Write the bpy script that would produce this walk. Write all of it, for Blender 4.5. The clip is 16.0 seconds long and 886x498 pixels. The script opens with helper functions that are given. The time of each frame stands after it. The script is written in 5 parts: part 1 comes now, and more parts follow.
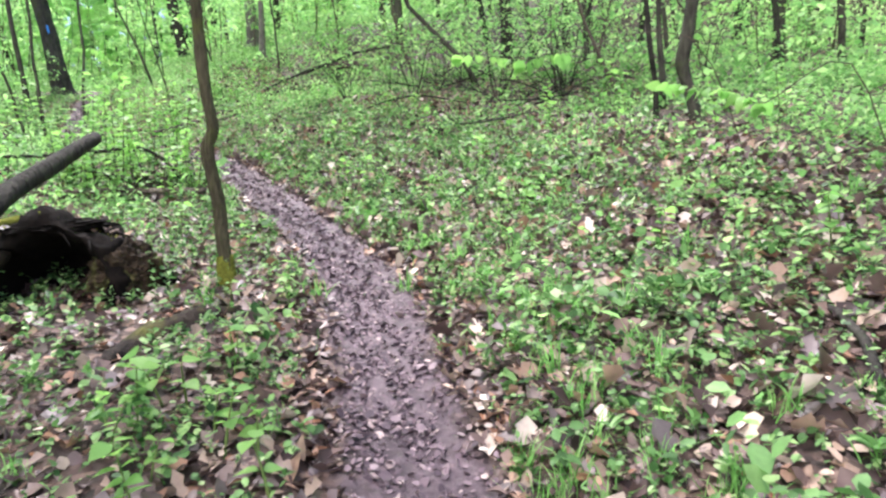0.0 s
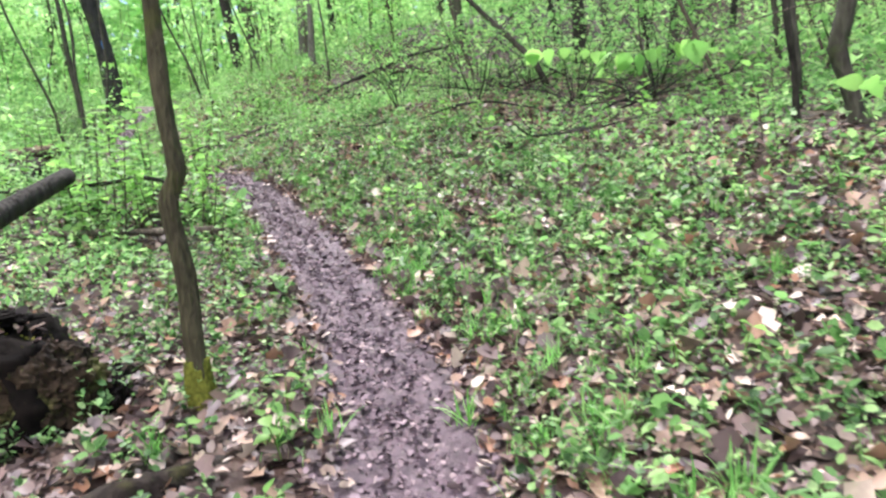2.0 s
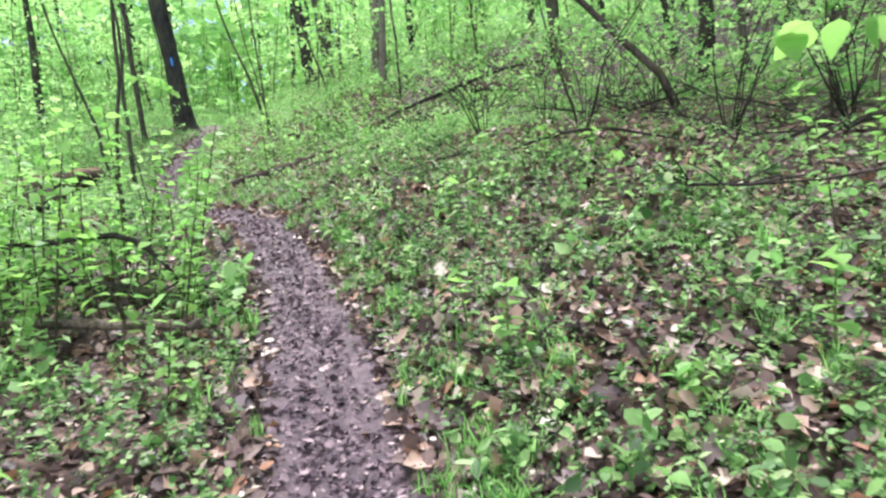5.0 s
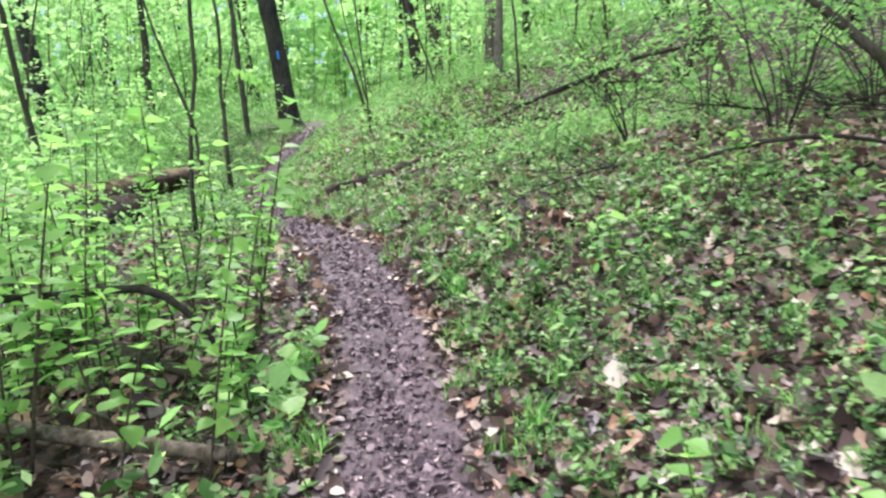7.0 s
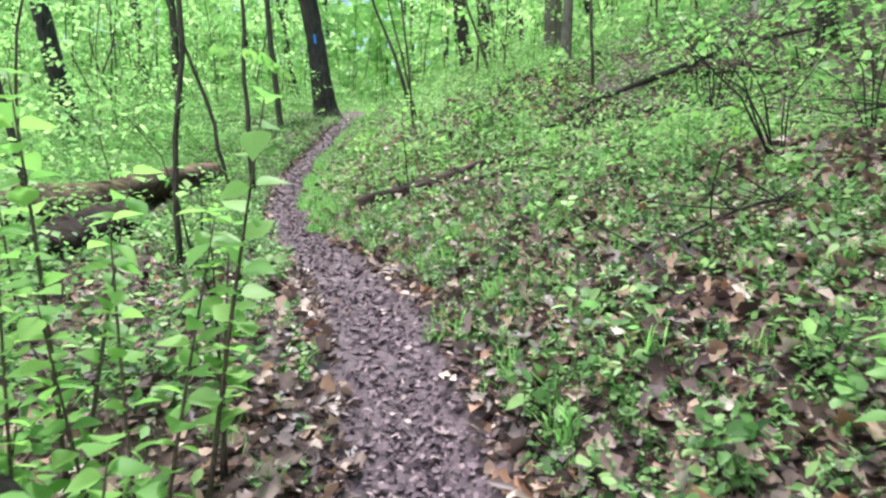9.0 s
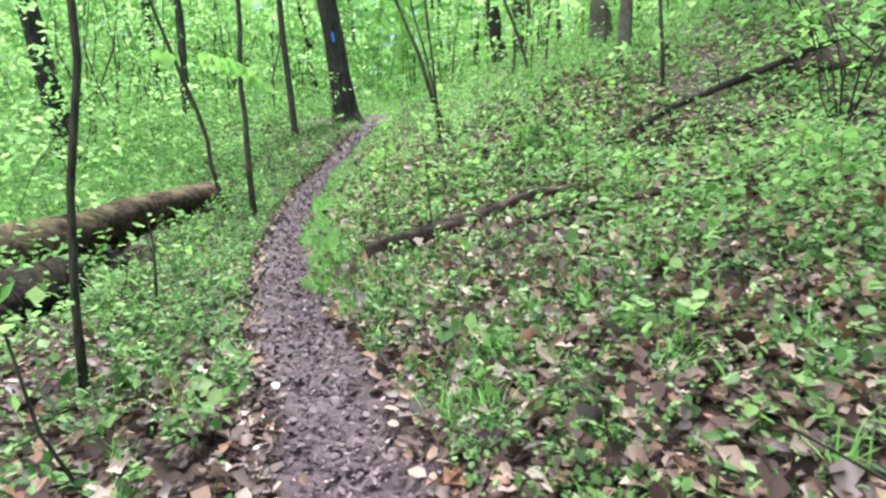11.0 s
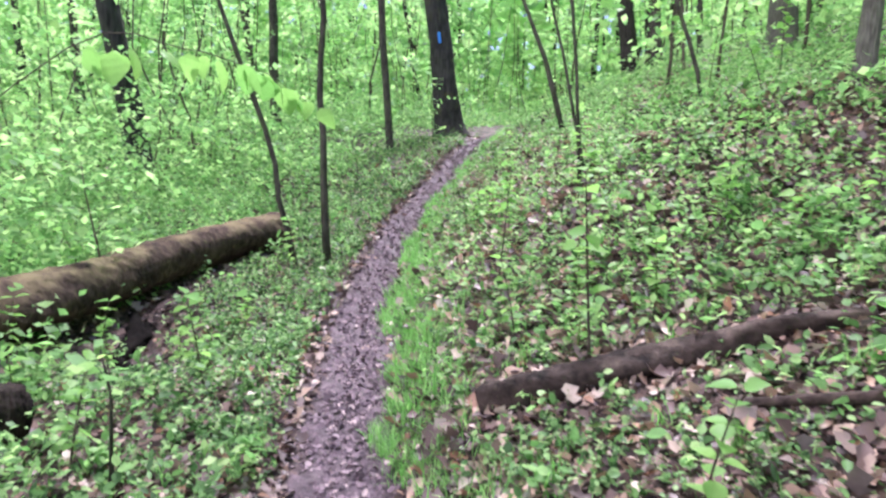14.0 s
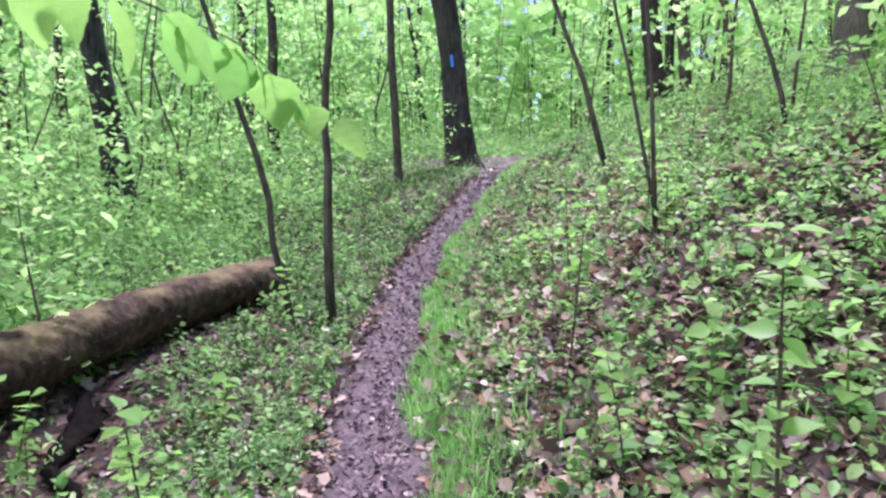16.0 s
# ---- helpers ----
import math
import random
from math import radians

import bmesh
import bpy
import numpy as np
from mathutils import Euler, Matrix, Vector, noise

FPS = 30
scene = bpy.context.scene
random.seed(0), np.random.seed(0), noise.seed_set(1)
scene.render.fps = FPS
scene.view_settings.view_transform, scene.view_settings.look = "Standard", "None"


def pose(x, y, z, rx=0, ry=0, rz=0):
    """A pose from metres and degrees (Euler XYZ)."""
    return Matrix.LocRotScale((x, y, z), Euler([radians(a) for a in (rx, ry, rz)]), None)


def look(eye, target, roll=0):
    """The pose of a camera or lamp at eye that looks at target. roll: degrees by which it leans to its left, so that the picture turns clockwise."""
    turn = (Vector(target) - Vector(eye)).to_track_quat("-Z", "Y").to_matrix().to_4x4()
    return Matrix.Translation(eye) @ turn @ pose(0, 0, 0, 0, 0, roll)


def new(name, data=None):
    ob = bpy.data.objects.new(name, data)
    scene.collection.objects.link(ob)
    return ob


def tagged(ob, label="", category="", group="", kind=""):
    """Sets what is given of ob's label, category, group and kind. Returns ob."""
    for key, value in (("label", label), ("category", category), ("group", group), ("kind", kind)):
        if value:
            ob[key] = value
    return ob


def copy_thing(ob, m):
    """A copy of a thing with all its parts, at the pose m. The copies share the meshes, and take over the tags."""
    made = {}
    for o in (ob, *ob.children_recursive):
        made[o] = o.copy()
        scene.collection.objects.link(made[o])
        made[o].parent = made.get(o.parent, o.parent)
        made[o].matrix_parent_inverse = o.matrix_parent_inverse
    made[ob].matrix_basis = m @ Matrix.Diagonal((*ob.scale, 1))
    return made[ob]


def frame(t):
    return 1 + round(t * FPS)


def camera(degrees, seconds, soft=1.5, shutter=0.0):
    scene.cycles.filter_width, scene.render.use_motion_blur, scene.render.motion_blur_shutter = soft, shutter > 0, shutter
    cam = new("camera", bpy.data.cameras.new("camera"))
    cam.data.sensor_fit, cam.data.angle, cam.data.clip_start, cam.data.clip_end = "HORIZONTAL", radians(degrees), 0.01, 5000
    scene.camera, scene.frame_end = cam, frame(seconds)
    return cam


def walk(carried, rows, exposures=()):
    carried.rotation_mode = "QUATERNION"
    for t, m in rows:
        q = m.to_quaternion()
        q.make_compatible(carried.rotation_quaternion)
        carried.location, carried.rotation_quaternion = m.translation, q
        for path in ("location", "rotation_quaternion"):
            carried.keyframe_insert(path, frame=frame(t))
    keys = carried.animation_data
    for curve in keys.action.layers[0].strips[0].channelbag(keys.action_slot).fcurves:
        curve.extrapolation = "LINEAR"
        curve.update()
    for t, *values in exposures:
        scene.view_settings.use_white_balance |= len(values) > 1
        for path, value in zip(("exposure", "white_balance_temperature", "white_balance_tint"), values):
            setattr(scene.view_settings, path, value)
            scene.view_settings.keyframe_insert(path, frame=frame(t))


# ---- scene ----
cam = camera(67.6, 16.0, 2.4, 0.25)
PATH = [
    (0, (0.167, -0.159, 1.451), (0.113, 1.822, 1.176), -2.2),
    (0.5, (0.243, 0.257, 1.492), (0.138, 2.231, 1.188), -2.8),
    (1, (0.145, 0.704, 1.546), (0.011, 2.673, 1.221), -3.5),
    (1.5, (0.161, 1.139, 1.595), (0.019, 3.105, 1.256), -3.2),
    (2, (0.074, 1.564, 1.677), (-0.174, 3.531, 1.416), -3.8),
    (2.5, (-0.063, 2.021, 1.765), (-0.375, 3.981, 1.519), -3.2),
    (3, (-0.141, 2.474, 1.836), (-0.531, 4.422, 1.603), -2.5),
    (3.2, (-0.248, 2.651, 1.865), (-0.676, 4.593, 1.655), -2.3),
    (5.3, (-0.436, 4.377, 2.018), (-0.931, 6.306, 1.839), -2.7),
    (5.5, (-0.496, 4.548, 2.062), (-1.042, 6.465, 1.898), -3.3),
    (6, (-0.69, 4.943, 2.121), (-1.249, 6.855, 1.947), -4.9),
    (6.5, (-0.775, 5.345, 2.158), (-1.419, 7.227, 1.955), -4.0),
    (7, (-1.086, 5.715, 2.224), (-1.85, 7.553, 2.026), -1.7),
    (7.5, (-1.281, 6.132, 2.265), (-2.118, 7.935, 2.037), -0.6),
    (8, (-1.493, 6.544, 2.341), (-2.374, 8.328, 2.134), -1.0),
    (8.2, (-1.646, 6.706, 2.375), (-2.502, 8.503, 2.171), -1.2),
    (10.3, (-2.426, 8.474, 2.725), (-3.331, 10.238, 2.467), 0.8),
    (10.5, (-2.565, 8.654, 2.782), (-3.502, 10.405, 2.55), -0.6),
    (11, (-2.853, 9.05, 2.849), (-3.803, 10.793, 2.611), -1.3),
    (11.5, (-3.095, 9.384, 2.924), (-4.186, 11.041, 2.674), 0.4),
    (12, (-3.478, 9.636, 2.998), (-4.551, 11.31, 2.781), 0.8),
    (12.5, (-3.657, 9.981, 3.032), (-4.734, 11.648, 2.785), 0.2),
    (13, (-3.871, 10.387, 3.112), (-4.967, 12.034, 2.819), -0.8),
    (13.5, (-4.186, 10.694, 3.214), (-5.255, 12.359, 2.925), 0.8),
    (14, (-4.414, 11.051, 3.303), (-5.597, 12.647, 3.073), 1.3),
    (14.5, (-4.668, 11.298, 3.382), (-5.899, 12.866, 3.219), 0.1),
    (15, (-4.913, 11.501, 3.374), (-6.113, 13.094, 3.227), 1.0),
    (15.5, (-5.176, 11.777, 3.415), (-6.407, 13.349, 3.315), 1.1),
    (16, (-5.508, 12.007, 3.385), (-6.694, 13.611, 3.244), 1.5),
]
walk(cam, [(t, look(eye, target, roll)) for t, eye, target, roll in PATH], [(0, 2.23, 6220, 16), (2, 2.17, 6220, 16), (5.5, 2.11, 6200, 16), (6, 1.95, 6200, 16), (6.7, 2.01, 6200, 16), (8, 2.05, 6150, 14), (11, 2.1, 6160, 11), (12, 2.1, 6110, 14), (13, 2.11, 5930, 24), (14, 2.15, 5880, 28), (14.5, 1.98, 5880, 30), (15.2, 2.02, 5830, 33), (16, 1.98, 5830, 36)])

# ---- world, sun and exposure ----
world = bpy.data.worlds.new("overcast_sky")
scene.world = world
world.use_nodes = True
wt = world.node_tree
sky = wt.nodes.new("ShaderNodeTexSky")
sky.sky_type = "NISHITA"
sky.sun_disc = False
sky.sun_elevation = radians(58)
sky.sun_rotation = radians(200)
sky.air_density, sky.dust_density, sky.ozone_density = 1.0, 4.0, 1.0
wt.links.new(sky.outputs[0], wt.nodes["Background"].inputs[0])
wt.nodes["Background"].inputs[1].default_value = 0.084
sun_data = bpy.data.lights.new("sun", "SUN")
sun_data.energy, sun_data.angle, sun_data.color = 1.85, radians(11), (1.0, 0.96, 0.92)
sun = new("sun", sun_data)
sun.rotation_euler = Euler((radians(32), 0, radians(200)))

# ---- the lie of the land ----
TURN = radians(27)
FX, FY, RX, RY = -math.sin(TURN), math.cos(TURN), math.cos(TURN), math.sin(TURN)
TRAIL_P = [-8, 0, 2.3, 3.2, 4.6, 6, 7.5, 8.8, 10, 11.2, 12.6, 14.3, 16, 17.5, 19, 21, 22.5, 24, 26, 27.5, 29, 31, 60]
TRAIL_Q = [-.8, .5, 1.04, 1.32, 1.62, 1.68, 1.67, 1.62, 1.5, 1.27, .88, .25, -.2, -.6, -.85, -1.08, -1.12, -.98, -.85, -.6, .1, 1.8, 24]
RISE_P = [-60, -8, 0, 3.3, 4.6, 5.5, 7.5, 9.1, 10.5, 11.5, 13, 14.6, 16.8, 18.3, 20.5, 22.8, 25, 27, 30, 60]
RISE_Z = [-3, -1, 0, .43, .58, .70, .95, 1.20, 1.46, 1.6, 1.69, 1.76, 1.88, 2.02, 2.33, 2.8, 3.4, 3.95, 4.6, 7]
# smooth the two profiles once
_pp = np.arange(-60, 60.01, 0.1)
_k = np.hanning(15)
_k /= _k.sum()


def smoothed(xs, ys):
    v = np.interp(_pp, xs, ys)
    return np.convolve(np.pad(v, 7, mode="edge"), _k, "valid")


_tq, _tz = smoothed(TRAIL_P, TRAIL_Q), smoothed(RISE_P, RISE_Z)
_rng = np.random.default_rng(5)
_waves = [(_rng.uniform(0, 6.3), _rng.uniform(0.5, 2.6), _rng.uniform(0, 6.3)) for _ in range(14)]


def trail_q(p):
    return np.interp(p, _pp, _tq)


def pq(x, y):
    """Along and across the slope."""
    return x * FX + y * FY, x * RX + y * RY


def xy(p, q):
    return p * FX + q * RX, p * FY + q * RY


def ripple(x, y):
    z = 0
    for a, f, s in _waves:
        z = z + np.sin((x * math.cos(a) + y * math.sin(a)) * f * 1.6 + s) / (1 + f * f)
    return z * 0.02


def ground_pd(p, d):
    lip = 1 - np.exp(-(d / 0.45) ** 2)
    x = 0.5 * ((d - 0.35) + np.sqrt((d - 0.35) ** 2 + 0.02))
    a = np.interp(p, [0, 6, 10, 13.5, 16, 18.5, 22, 30], [.21, .26, .26, .28, .36, .55, .55, .45])
    up = 0.10 * lip + a * (3 * (1 - np.exp(-x / 3)) + 0.35 * 40 * np.tanh(x / 40))
    down = 0.06 * lip - 0.15 * (1 - np.exp(np.minimum(d, 0) / 3))
    return np.interp(p, _pp, _tz) + np.where(d > 0, up, down)


def ground_z(x, y):
    p, q = pq(x, y)
    d = q - trail_q(p)
    hollow = 0.24 * np.exp(-((x + 9.4) ** 2 + (y - 13.7) ** 2) / 0.5) + 0.20 * np.exp(-((x + 10.2) ** 2 + (y - 14.1) ** 2) / 0.4)
    return ground_pd(p, d) + ripple(x, y) * (1 - np.exp(-(d / 0.5) ** 2)) - hollow


def trail_d(x, y):
    p, q = pq(x, y)
    return q - trail_q(p)


def gz(x, y):
    return float(ground_z(np.float64(x), np.float64(y)))


# ---- materials ----
def nodes_of(name):
    m = bpy.data.materials.new(name)
    m.use_nodes = True
    nt = m.node_tree
    b = nt.nodes["Principled BSDF"]
    return m, nt, b


def ramp_node(nt, stops):
    r = nt.nodes.new("ShaderNodeValToRGB")
    while len(r.color_ramp.elements) < len(stops):
        r.color_ramp.elements.new(0.5)
    for e, (pos, col) in zip(r.color_ramp.elements, stops):
        e.position, e.color = pos, (*col, 1)
    return r


def noise_node(nt, scale, detail=4, rough=0.6, coords="Object"):
    c = nt.nodes.new("ShaderNodeTexCoord")
    n = nt.nodes.new("ShaderNodeTexNoise")
    n.inputs["Scale"].default_value, n.inputs["Detail"].default_value, n.inputs["Roughness"].default_value = scale, detail, rough
    nt.links.new(c.outputs[coords], n.inputs["Vector"])
    return n


def bump(nt, b, height, strength, distance):
    n = nt.nodes.new("ShaderNodeBump")
    n.inputs["Strength"].default_value, n.inputs["Distance"].default_value = strength, distance
    nt.links.new(height, n.inputs["Height"])
    nt.links.new(n.outputs[0], b.inputs["Normal"])


def mixed(nt, a, b, fac):
    m = nt.nodes.new("ShaderNodeMix")
    m.data_type = "RGBA"
    nt.links.new(fac, m.inputs[0])
    nt.links.new(a, m.inputs[6])
    nt.links.new(b, m.inputs[7])
    return m.outputs[2]


def leaf_material(name, stops, glow=0.45, rough=0.5, by_object=False, thin=1.6):
    """Leaf blades: colour varies from blade to blade, and light passes through them."""
    m, nt, b = nodes_of(name)
    if by_object:
        src = nt.nodes.new("ShaderNodeObjectInfo").outputs["Random"]
    else:
        src = nt.nodes.new("ShaderNodeNewGeometry").outputs["Random Per Island"]
    r = ramp_node(nt, stops)
    nt.links.new(src, r.inputs[0])
    n = noise_node(nt, 40, 3)
    v = nt.nodes.new("ShaderNodeHueSaturation")
    mul = nt.nodes.new("ShaderNodeMapRange")
    mul.inputs[3].default_value, mul.inputs[4].default_value = 0.75, 1.25
    nt.links.new(n.outputs[0], mul.inputs[0])
    nt.links.new(mul.outputs[0], v.inputs["Value"])
    nt.links.new(r.outputs[0], v.inputs["Color"])
    nt.links.new(v.outputs[0], b.inputs["Base Color"])
    b.inputs["Roughness"].default_value = rough
    b.inputs["Specular IOR Level"].default_value = 0.24
    if glow:
        t = nt.nodes.new("ShaderNodeBsdfTranslucent")
        g = nt.nodes.new("ShaderNodeHueSaturation")
        g.inputs["Value"].default_value = thin
        g.inputs["Saturation"].default_value = 1.05
        nt.links.new(v.outputs[0], g.inputs["Color"])
        nt.links.new(g.outputs[0], t.inputs[0])
        mix = nt.nodes.new("ShaderNodeMixShader")
        mix.inputs[0].default_value = glow
        nt.links.new(b.outputs[0], mix.inputs[1])
        nt.links.new(t.outputs[0], mix.inputs[2])
        nt.links.new(mix.outputs[0], nt.nodes["Material Output"].inputs[0])
    return m


def bark_material(name, dark, light, moss=0.0, scale=9.0, stretch=5.0, moss_and_lit_colour=(0.09, 0.12, 0.02), on_top=False):
    m, nt, b = nodes_of(name)
    c = nt.nodes.new("ShaderNodeTexCoord")
    mp = nt.nodes.new("ShaderNodeMapping")
    mp.inputs["Scale"].default_value = (scale * stretch, scale * stretch, scale)
    nt.links.new(c.outputs["Object"], mp.inputs[0])
    n = nt.nodes.new("ShaderNodeTexNoise")
    n.inputs["Scale"].default_value, n.inputs["Detail"].default_value = 1.0, 6
    nt.links.new(mp.outputs[0], n.inputs["Vector"])
    r = ramp_node(nt, [(0.3, dark), (0.7, light)])
    nt.links.new(n.outputs[0], r.inputs[0])
    col = r.outputs[0]
    big = noise_node(nt, 2.2, 4)
    rr = ramp_node(nt, [(0.35, tuple(v * 0.6 for v in dark)), (0.65, light)])
    nt.links.new(big.outputs[0], rr.inputs[0])
    half = nt.nodes.new("ShaderNodeValue")
    half.outputs[0].default_value = 0.4
    col = mixed(nt, col, rr.outputs[0], half.outputs[0])
    if moss:
        mn = noise_node(nt, 3.1, 5)
        mr = ramp_node(nt, [(0.62 - moss * 0.5, (0, 0, 0)), (0.75 - moss * 0.4, (1, 1, 1))])
        nt.links.new(mn.outputs[0], mr.inputs[0])
        moss_lit_mask = mr.outputs[0]
        # upward faces only: moss on some wood, a painted lit top on logs
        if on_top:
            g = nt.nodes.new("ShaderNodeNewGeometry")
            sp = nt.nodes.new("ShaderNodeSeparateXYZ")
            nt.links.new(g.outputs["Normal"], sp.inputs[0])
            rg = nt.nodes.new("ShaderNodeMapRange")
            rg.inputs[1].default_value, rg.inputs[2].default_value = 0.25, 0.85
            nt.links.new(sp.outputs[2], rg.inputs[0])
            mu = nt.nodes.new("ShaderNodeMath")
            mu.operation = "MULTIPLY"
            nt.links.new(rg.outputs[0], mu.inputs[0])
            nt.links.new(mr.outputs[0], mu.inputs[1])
            moss_lit_mask = mu.outputs[0]
        rgb = nt.nodes.new("ShaderNodeRGB")
        rgb.outputs[0].default_value = (*moss_and_lit_colour, 1)
        col = mixed(nt, col, rgb.outputs[0], moss_lit_mask)
    nt.links.new(col, b.inputs["Base Color"])
    b.inputs["Roughness"].default_value = 0.9
    b.inputs["Specular IOR Level"].default_value = 0.2
    bump(nt, b, n.outputs[0], 1.0, 0.035)
    return m


def plain_material(name, a, c, scale=30, rough=0.8, strength=0.4):
    m, nt, b = nodes_of(name)
    n = noise_node(nt, scale, 5)
    r = ramp_node(nt, [(0.3, a), (0.7, c)])
    nt.links.new(n.outputs[0], r.inputs[0])
    nt.links.new(r.outputs[0], b.inputs["Base Color"])
    b.inputs["Roughness"].default_value = rough
    b.inputs["Specular IOR Level"].default_value = 0.12 if rough > 0.9 else 0.35
    bump(nt, b, n.outputs[0], strength, 0.01)
    return m


GREENS = [(0.0, (0.022, 0.06, 0.018)), (0.3, (0.075, 0.165, 0.05)), (0.65, (0.15, 0.29, 0.10)), (0.9, (0.25, 0.40, 0.15)), (1.0, (0.36, 0.47, 0.24))]
YOUNG = [(0.0, (0.11, 0.25, 0.0728)), (0.4, (0.18, 0.36, 0.116)), (0.8, (0.25, 0.44, 0.146)), (1.0, (0.34, 0.5, 0.175))]
M_HERB = leaf_material("herb_leaf", GREENS, 0.35)
M_UNDER = leaf_material("undergrowth_leaf", [(0, (0.085, 0.19, 0.055)), (0.5, (0.18, 0.345, 0.12)), (1, (0.33, 0.48, 0.20))], 0.45, thin=2.0)
M_GRASS = leaf_material("grass_blade", [(0, (0.10, 0.25, 0.06)), (0.6, (0.18, 0.40, 0.11)), (1, (0.30, 0.52, 0.18))], 0.45)
M_CROWN = leaf_material("young_tree_leaf", YOUNG, 0.5, thin=1.9)
M_FAR = leaf_material("far_tree_leaf", [(0, (0.15, 0.298, 0.11)), (0.5, (0.25, 0.43, 0.16)), (1, (0.40, 0.54, 0.25))], 0.5, thin=2.2)
M_NEARLEAF = leaf_material("broad_leaf", [(0, (0.15, 0.32, 0.0874)), (1, (0.26, 0.45, 0.131))], 0.5, by_object=True)
M_LITTER = leaf_material("dead_leaf", [(0, (0.03, 0.019, 0.018)), (0.2, (0.085, 0.056, 0.052)), (0.42, (0.18, 0.125, 0.112)), (0.6, (0.15, 0.125, 0.13)), (0.74, (0.34, 0.25, 0.20)), (0.84, (0.27, 0.135, 0.08)), (0.92, (0.40, 0.31, 0.25)), (1, (0.58, 0.50, 0.44))], 0.1, 0.45, thin=1.1)
M_BLEACHED = leaf_material("bleached_dead_leaf", [(0, (0.10, 0.065, 0.06)), (0.4, (0.28, 0.195, 0.16)), (0.7, (0.40, 0.265, 0.19)), (1, (0.64, 0.55, 0.48))], 0.1, 0.4, thin=1.1)
M_CRUMB = leaf_material("trodden_leaf", [(0, (0.05, 0.036, 0.046)), (0.5, (0.142, 0.102, 0.118)), (0.86, (0.235, 0.177, 0.195)), (0.95, (0.32, 0.245, 0.245)), (1, (0.44, 0.35, 0.33))], 0, 0.7)
M_BARK = bark_material("grey_brown_bark", (0.013, 0.011, 0.009), (0.105, 0.098, 0.078), 0.12, 7.0, 3.5, (0.06, 0.075, 0.03))
M_BARKFURROW = bark_material("furrowed_dark_bark", (0.006, 0.006, 0.006), (0.066, 0.063, 0.060), 0.12, 3.2, 6.0, (0.06, 0.065, 0.03))
M_BARKDARK = bark_material("dark_bark", (0.008, 0.007, 0.006), (0.055, 0.05, 0.043), 0.08, 7.0, 3.5, (0.04, 0.05, 0.02))
M_BARKPALE = bark_material("pale_bark", (0.07, 0.065, 0.055), (0.21, 0.20, 0.17))
M_BARKGREEN = bark_material("algae_green_bark", (0.025, 0.022, 0.013), (0.10, 0.088, 0.052), 0.2, moss_and_lit_colour=(0.07, 0.075, 0.02))
# mossy wood; tan on upward faces puts light from above into the colour
M_MOSSLOG = bark_material("mossy_wood_lit_top", (0.007, 0.005, 0.004), (0.115, 0.078, 0.058), 0.34, 11.0, 1.3, (0.19, 0.15, 0.085), True)
M_ROTWOOD = bark_material("rotten_wood", (0.004, 0.003, 0.003), (0.11, 0.078, 0.066), 0.0, 14.0, 1.2)
M_BLACKWOOD = bark_material("black_rotten_wood", (0.002, 0.0015, 0.0015), (0.04, 0.03, 0.024), 0.11, 14.0, 1.2, (0.09, 0.09, 0.025), True)
# pale tan highlights painted along the upper side, not moss
M_DARKLOG = bark_material("dark_rotten_log_lit_top", (0.002, 0.0015, 0.0015), (0.075, 0.054, 0.045), 0.3, 12.0, 1.3, (0.15, 0.115, 0.095), True)
M_CRUMBLE = bark_material("crumbling_wood", (0.003, 0.002, 0.002), (0.045, 0.03, 0.017), 0.1, 16.0, 1.2, (0.10, 0.11, 0.03))
M_ROTPALE = bark_material("weathered_dead_wood", (0.02, 0.016, 0.013), (0.20, 0.165, 0.135), 0.15, 10.0, 3.0, (0.05, 0.06, 0.02), True)
M_TWIG = plain_material("twig_bark", (0.03, 0.022, 0.018), (0.12, 0.09, 0.07), 50)
M_STALK = plain_material("green_stalk", (0.07, 0.12, 0.03), (0.13, 0.18, 0.05), 60)
# root soil taken near black: the shade of hollows is in its colour
M_SHADESOIL = plain_material("shade_black_root_soil", (0.0015, 0.0012, 0.001), (0.009, 0.0065, 0.005), 14, 0.95, 1.0)
M_MOSS = plain_material("yellow_green_moss", (0.05, 0.055, 0.01), (0.17, 0.18, 0.03), 45, 0.95, 0.8)
M_BLAZE = plain_material("blue_trail_paint", (0.02, 0.16, 0.55), (0.04, 0.24, 0.70), 40, 0.6, 0.3)


def ground_material():
    m, nt, b = nodes_of("forest_floor")
    at = nt.nodes.new("ShaderNodeAttribute")
    at.attribute_name = "trodden"
    c = nt.nodes.new("ShaderNodeTexCoord")
    v = nt.nodes.new("ShaderNodeTexVoronoi")
    v.inputs["Scale"].default_value = 17
    nt.links.new(c.outputs["Object"], v.inputs["Vector"])
    lit = ramp_node(nt, [(0, (0.018, 0.012, 0.01)), (0.45, (0.05, 0.03, 0.025)), (0.8, (0.11, 0.07, 0.056)), (1, (0.22, 0.15, 0.12))])
    sep = nt.nodes.new("ShaderNodeSeparateColor")
    nt.links.new(v.outputs["Color"], sep.inputs[0])
    nt.links.new(sep.outputs[0], lit.inputs[0])
    n = noise_node(nt, 9, 8, 0.7)
    mud = ramp_node(nt, [(0.3, (0.042, 0.030, 0.037)), (0.5, (0.115, 0.083, 0.097)), (0.72, (0.21, 0.158, 0.176))])
    nt.links.new(n.outputs[0], mud.inputs[0])
    col = mixed(nt, lit.outputs[0], mud.outputs[0], at.outputs["Fac"])
    nt.links.new(col, b.inputs["Base Color"])
    b.inputs["Roughness"].default_value = 0.6
    b.inputs["Specular IOR Level"].default_value = 0.3
    bump(nt, b, n.outputs[0], 1.0, 0.05)
    return m


M_GROUND = ground_material()


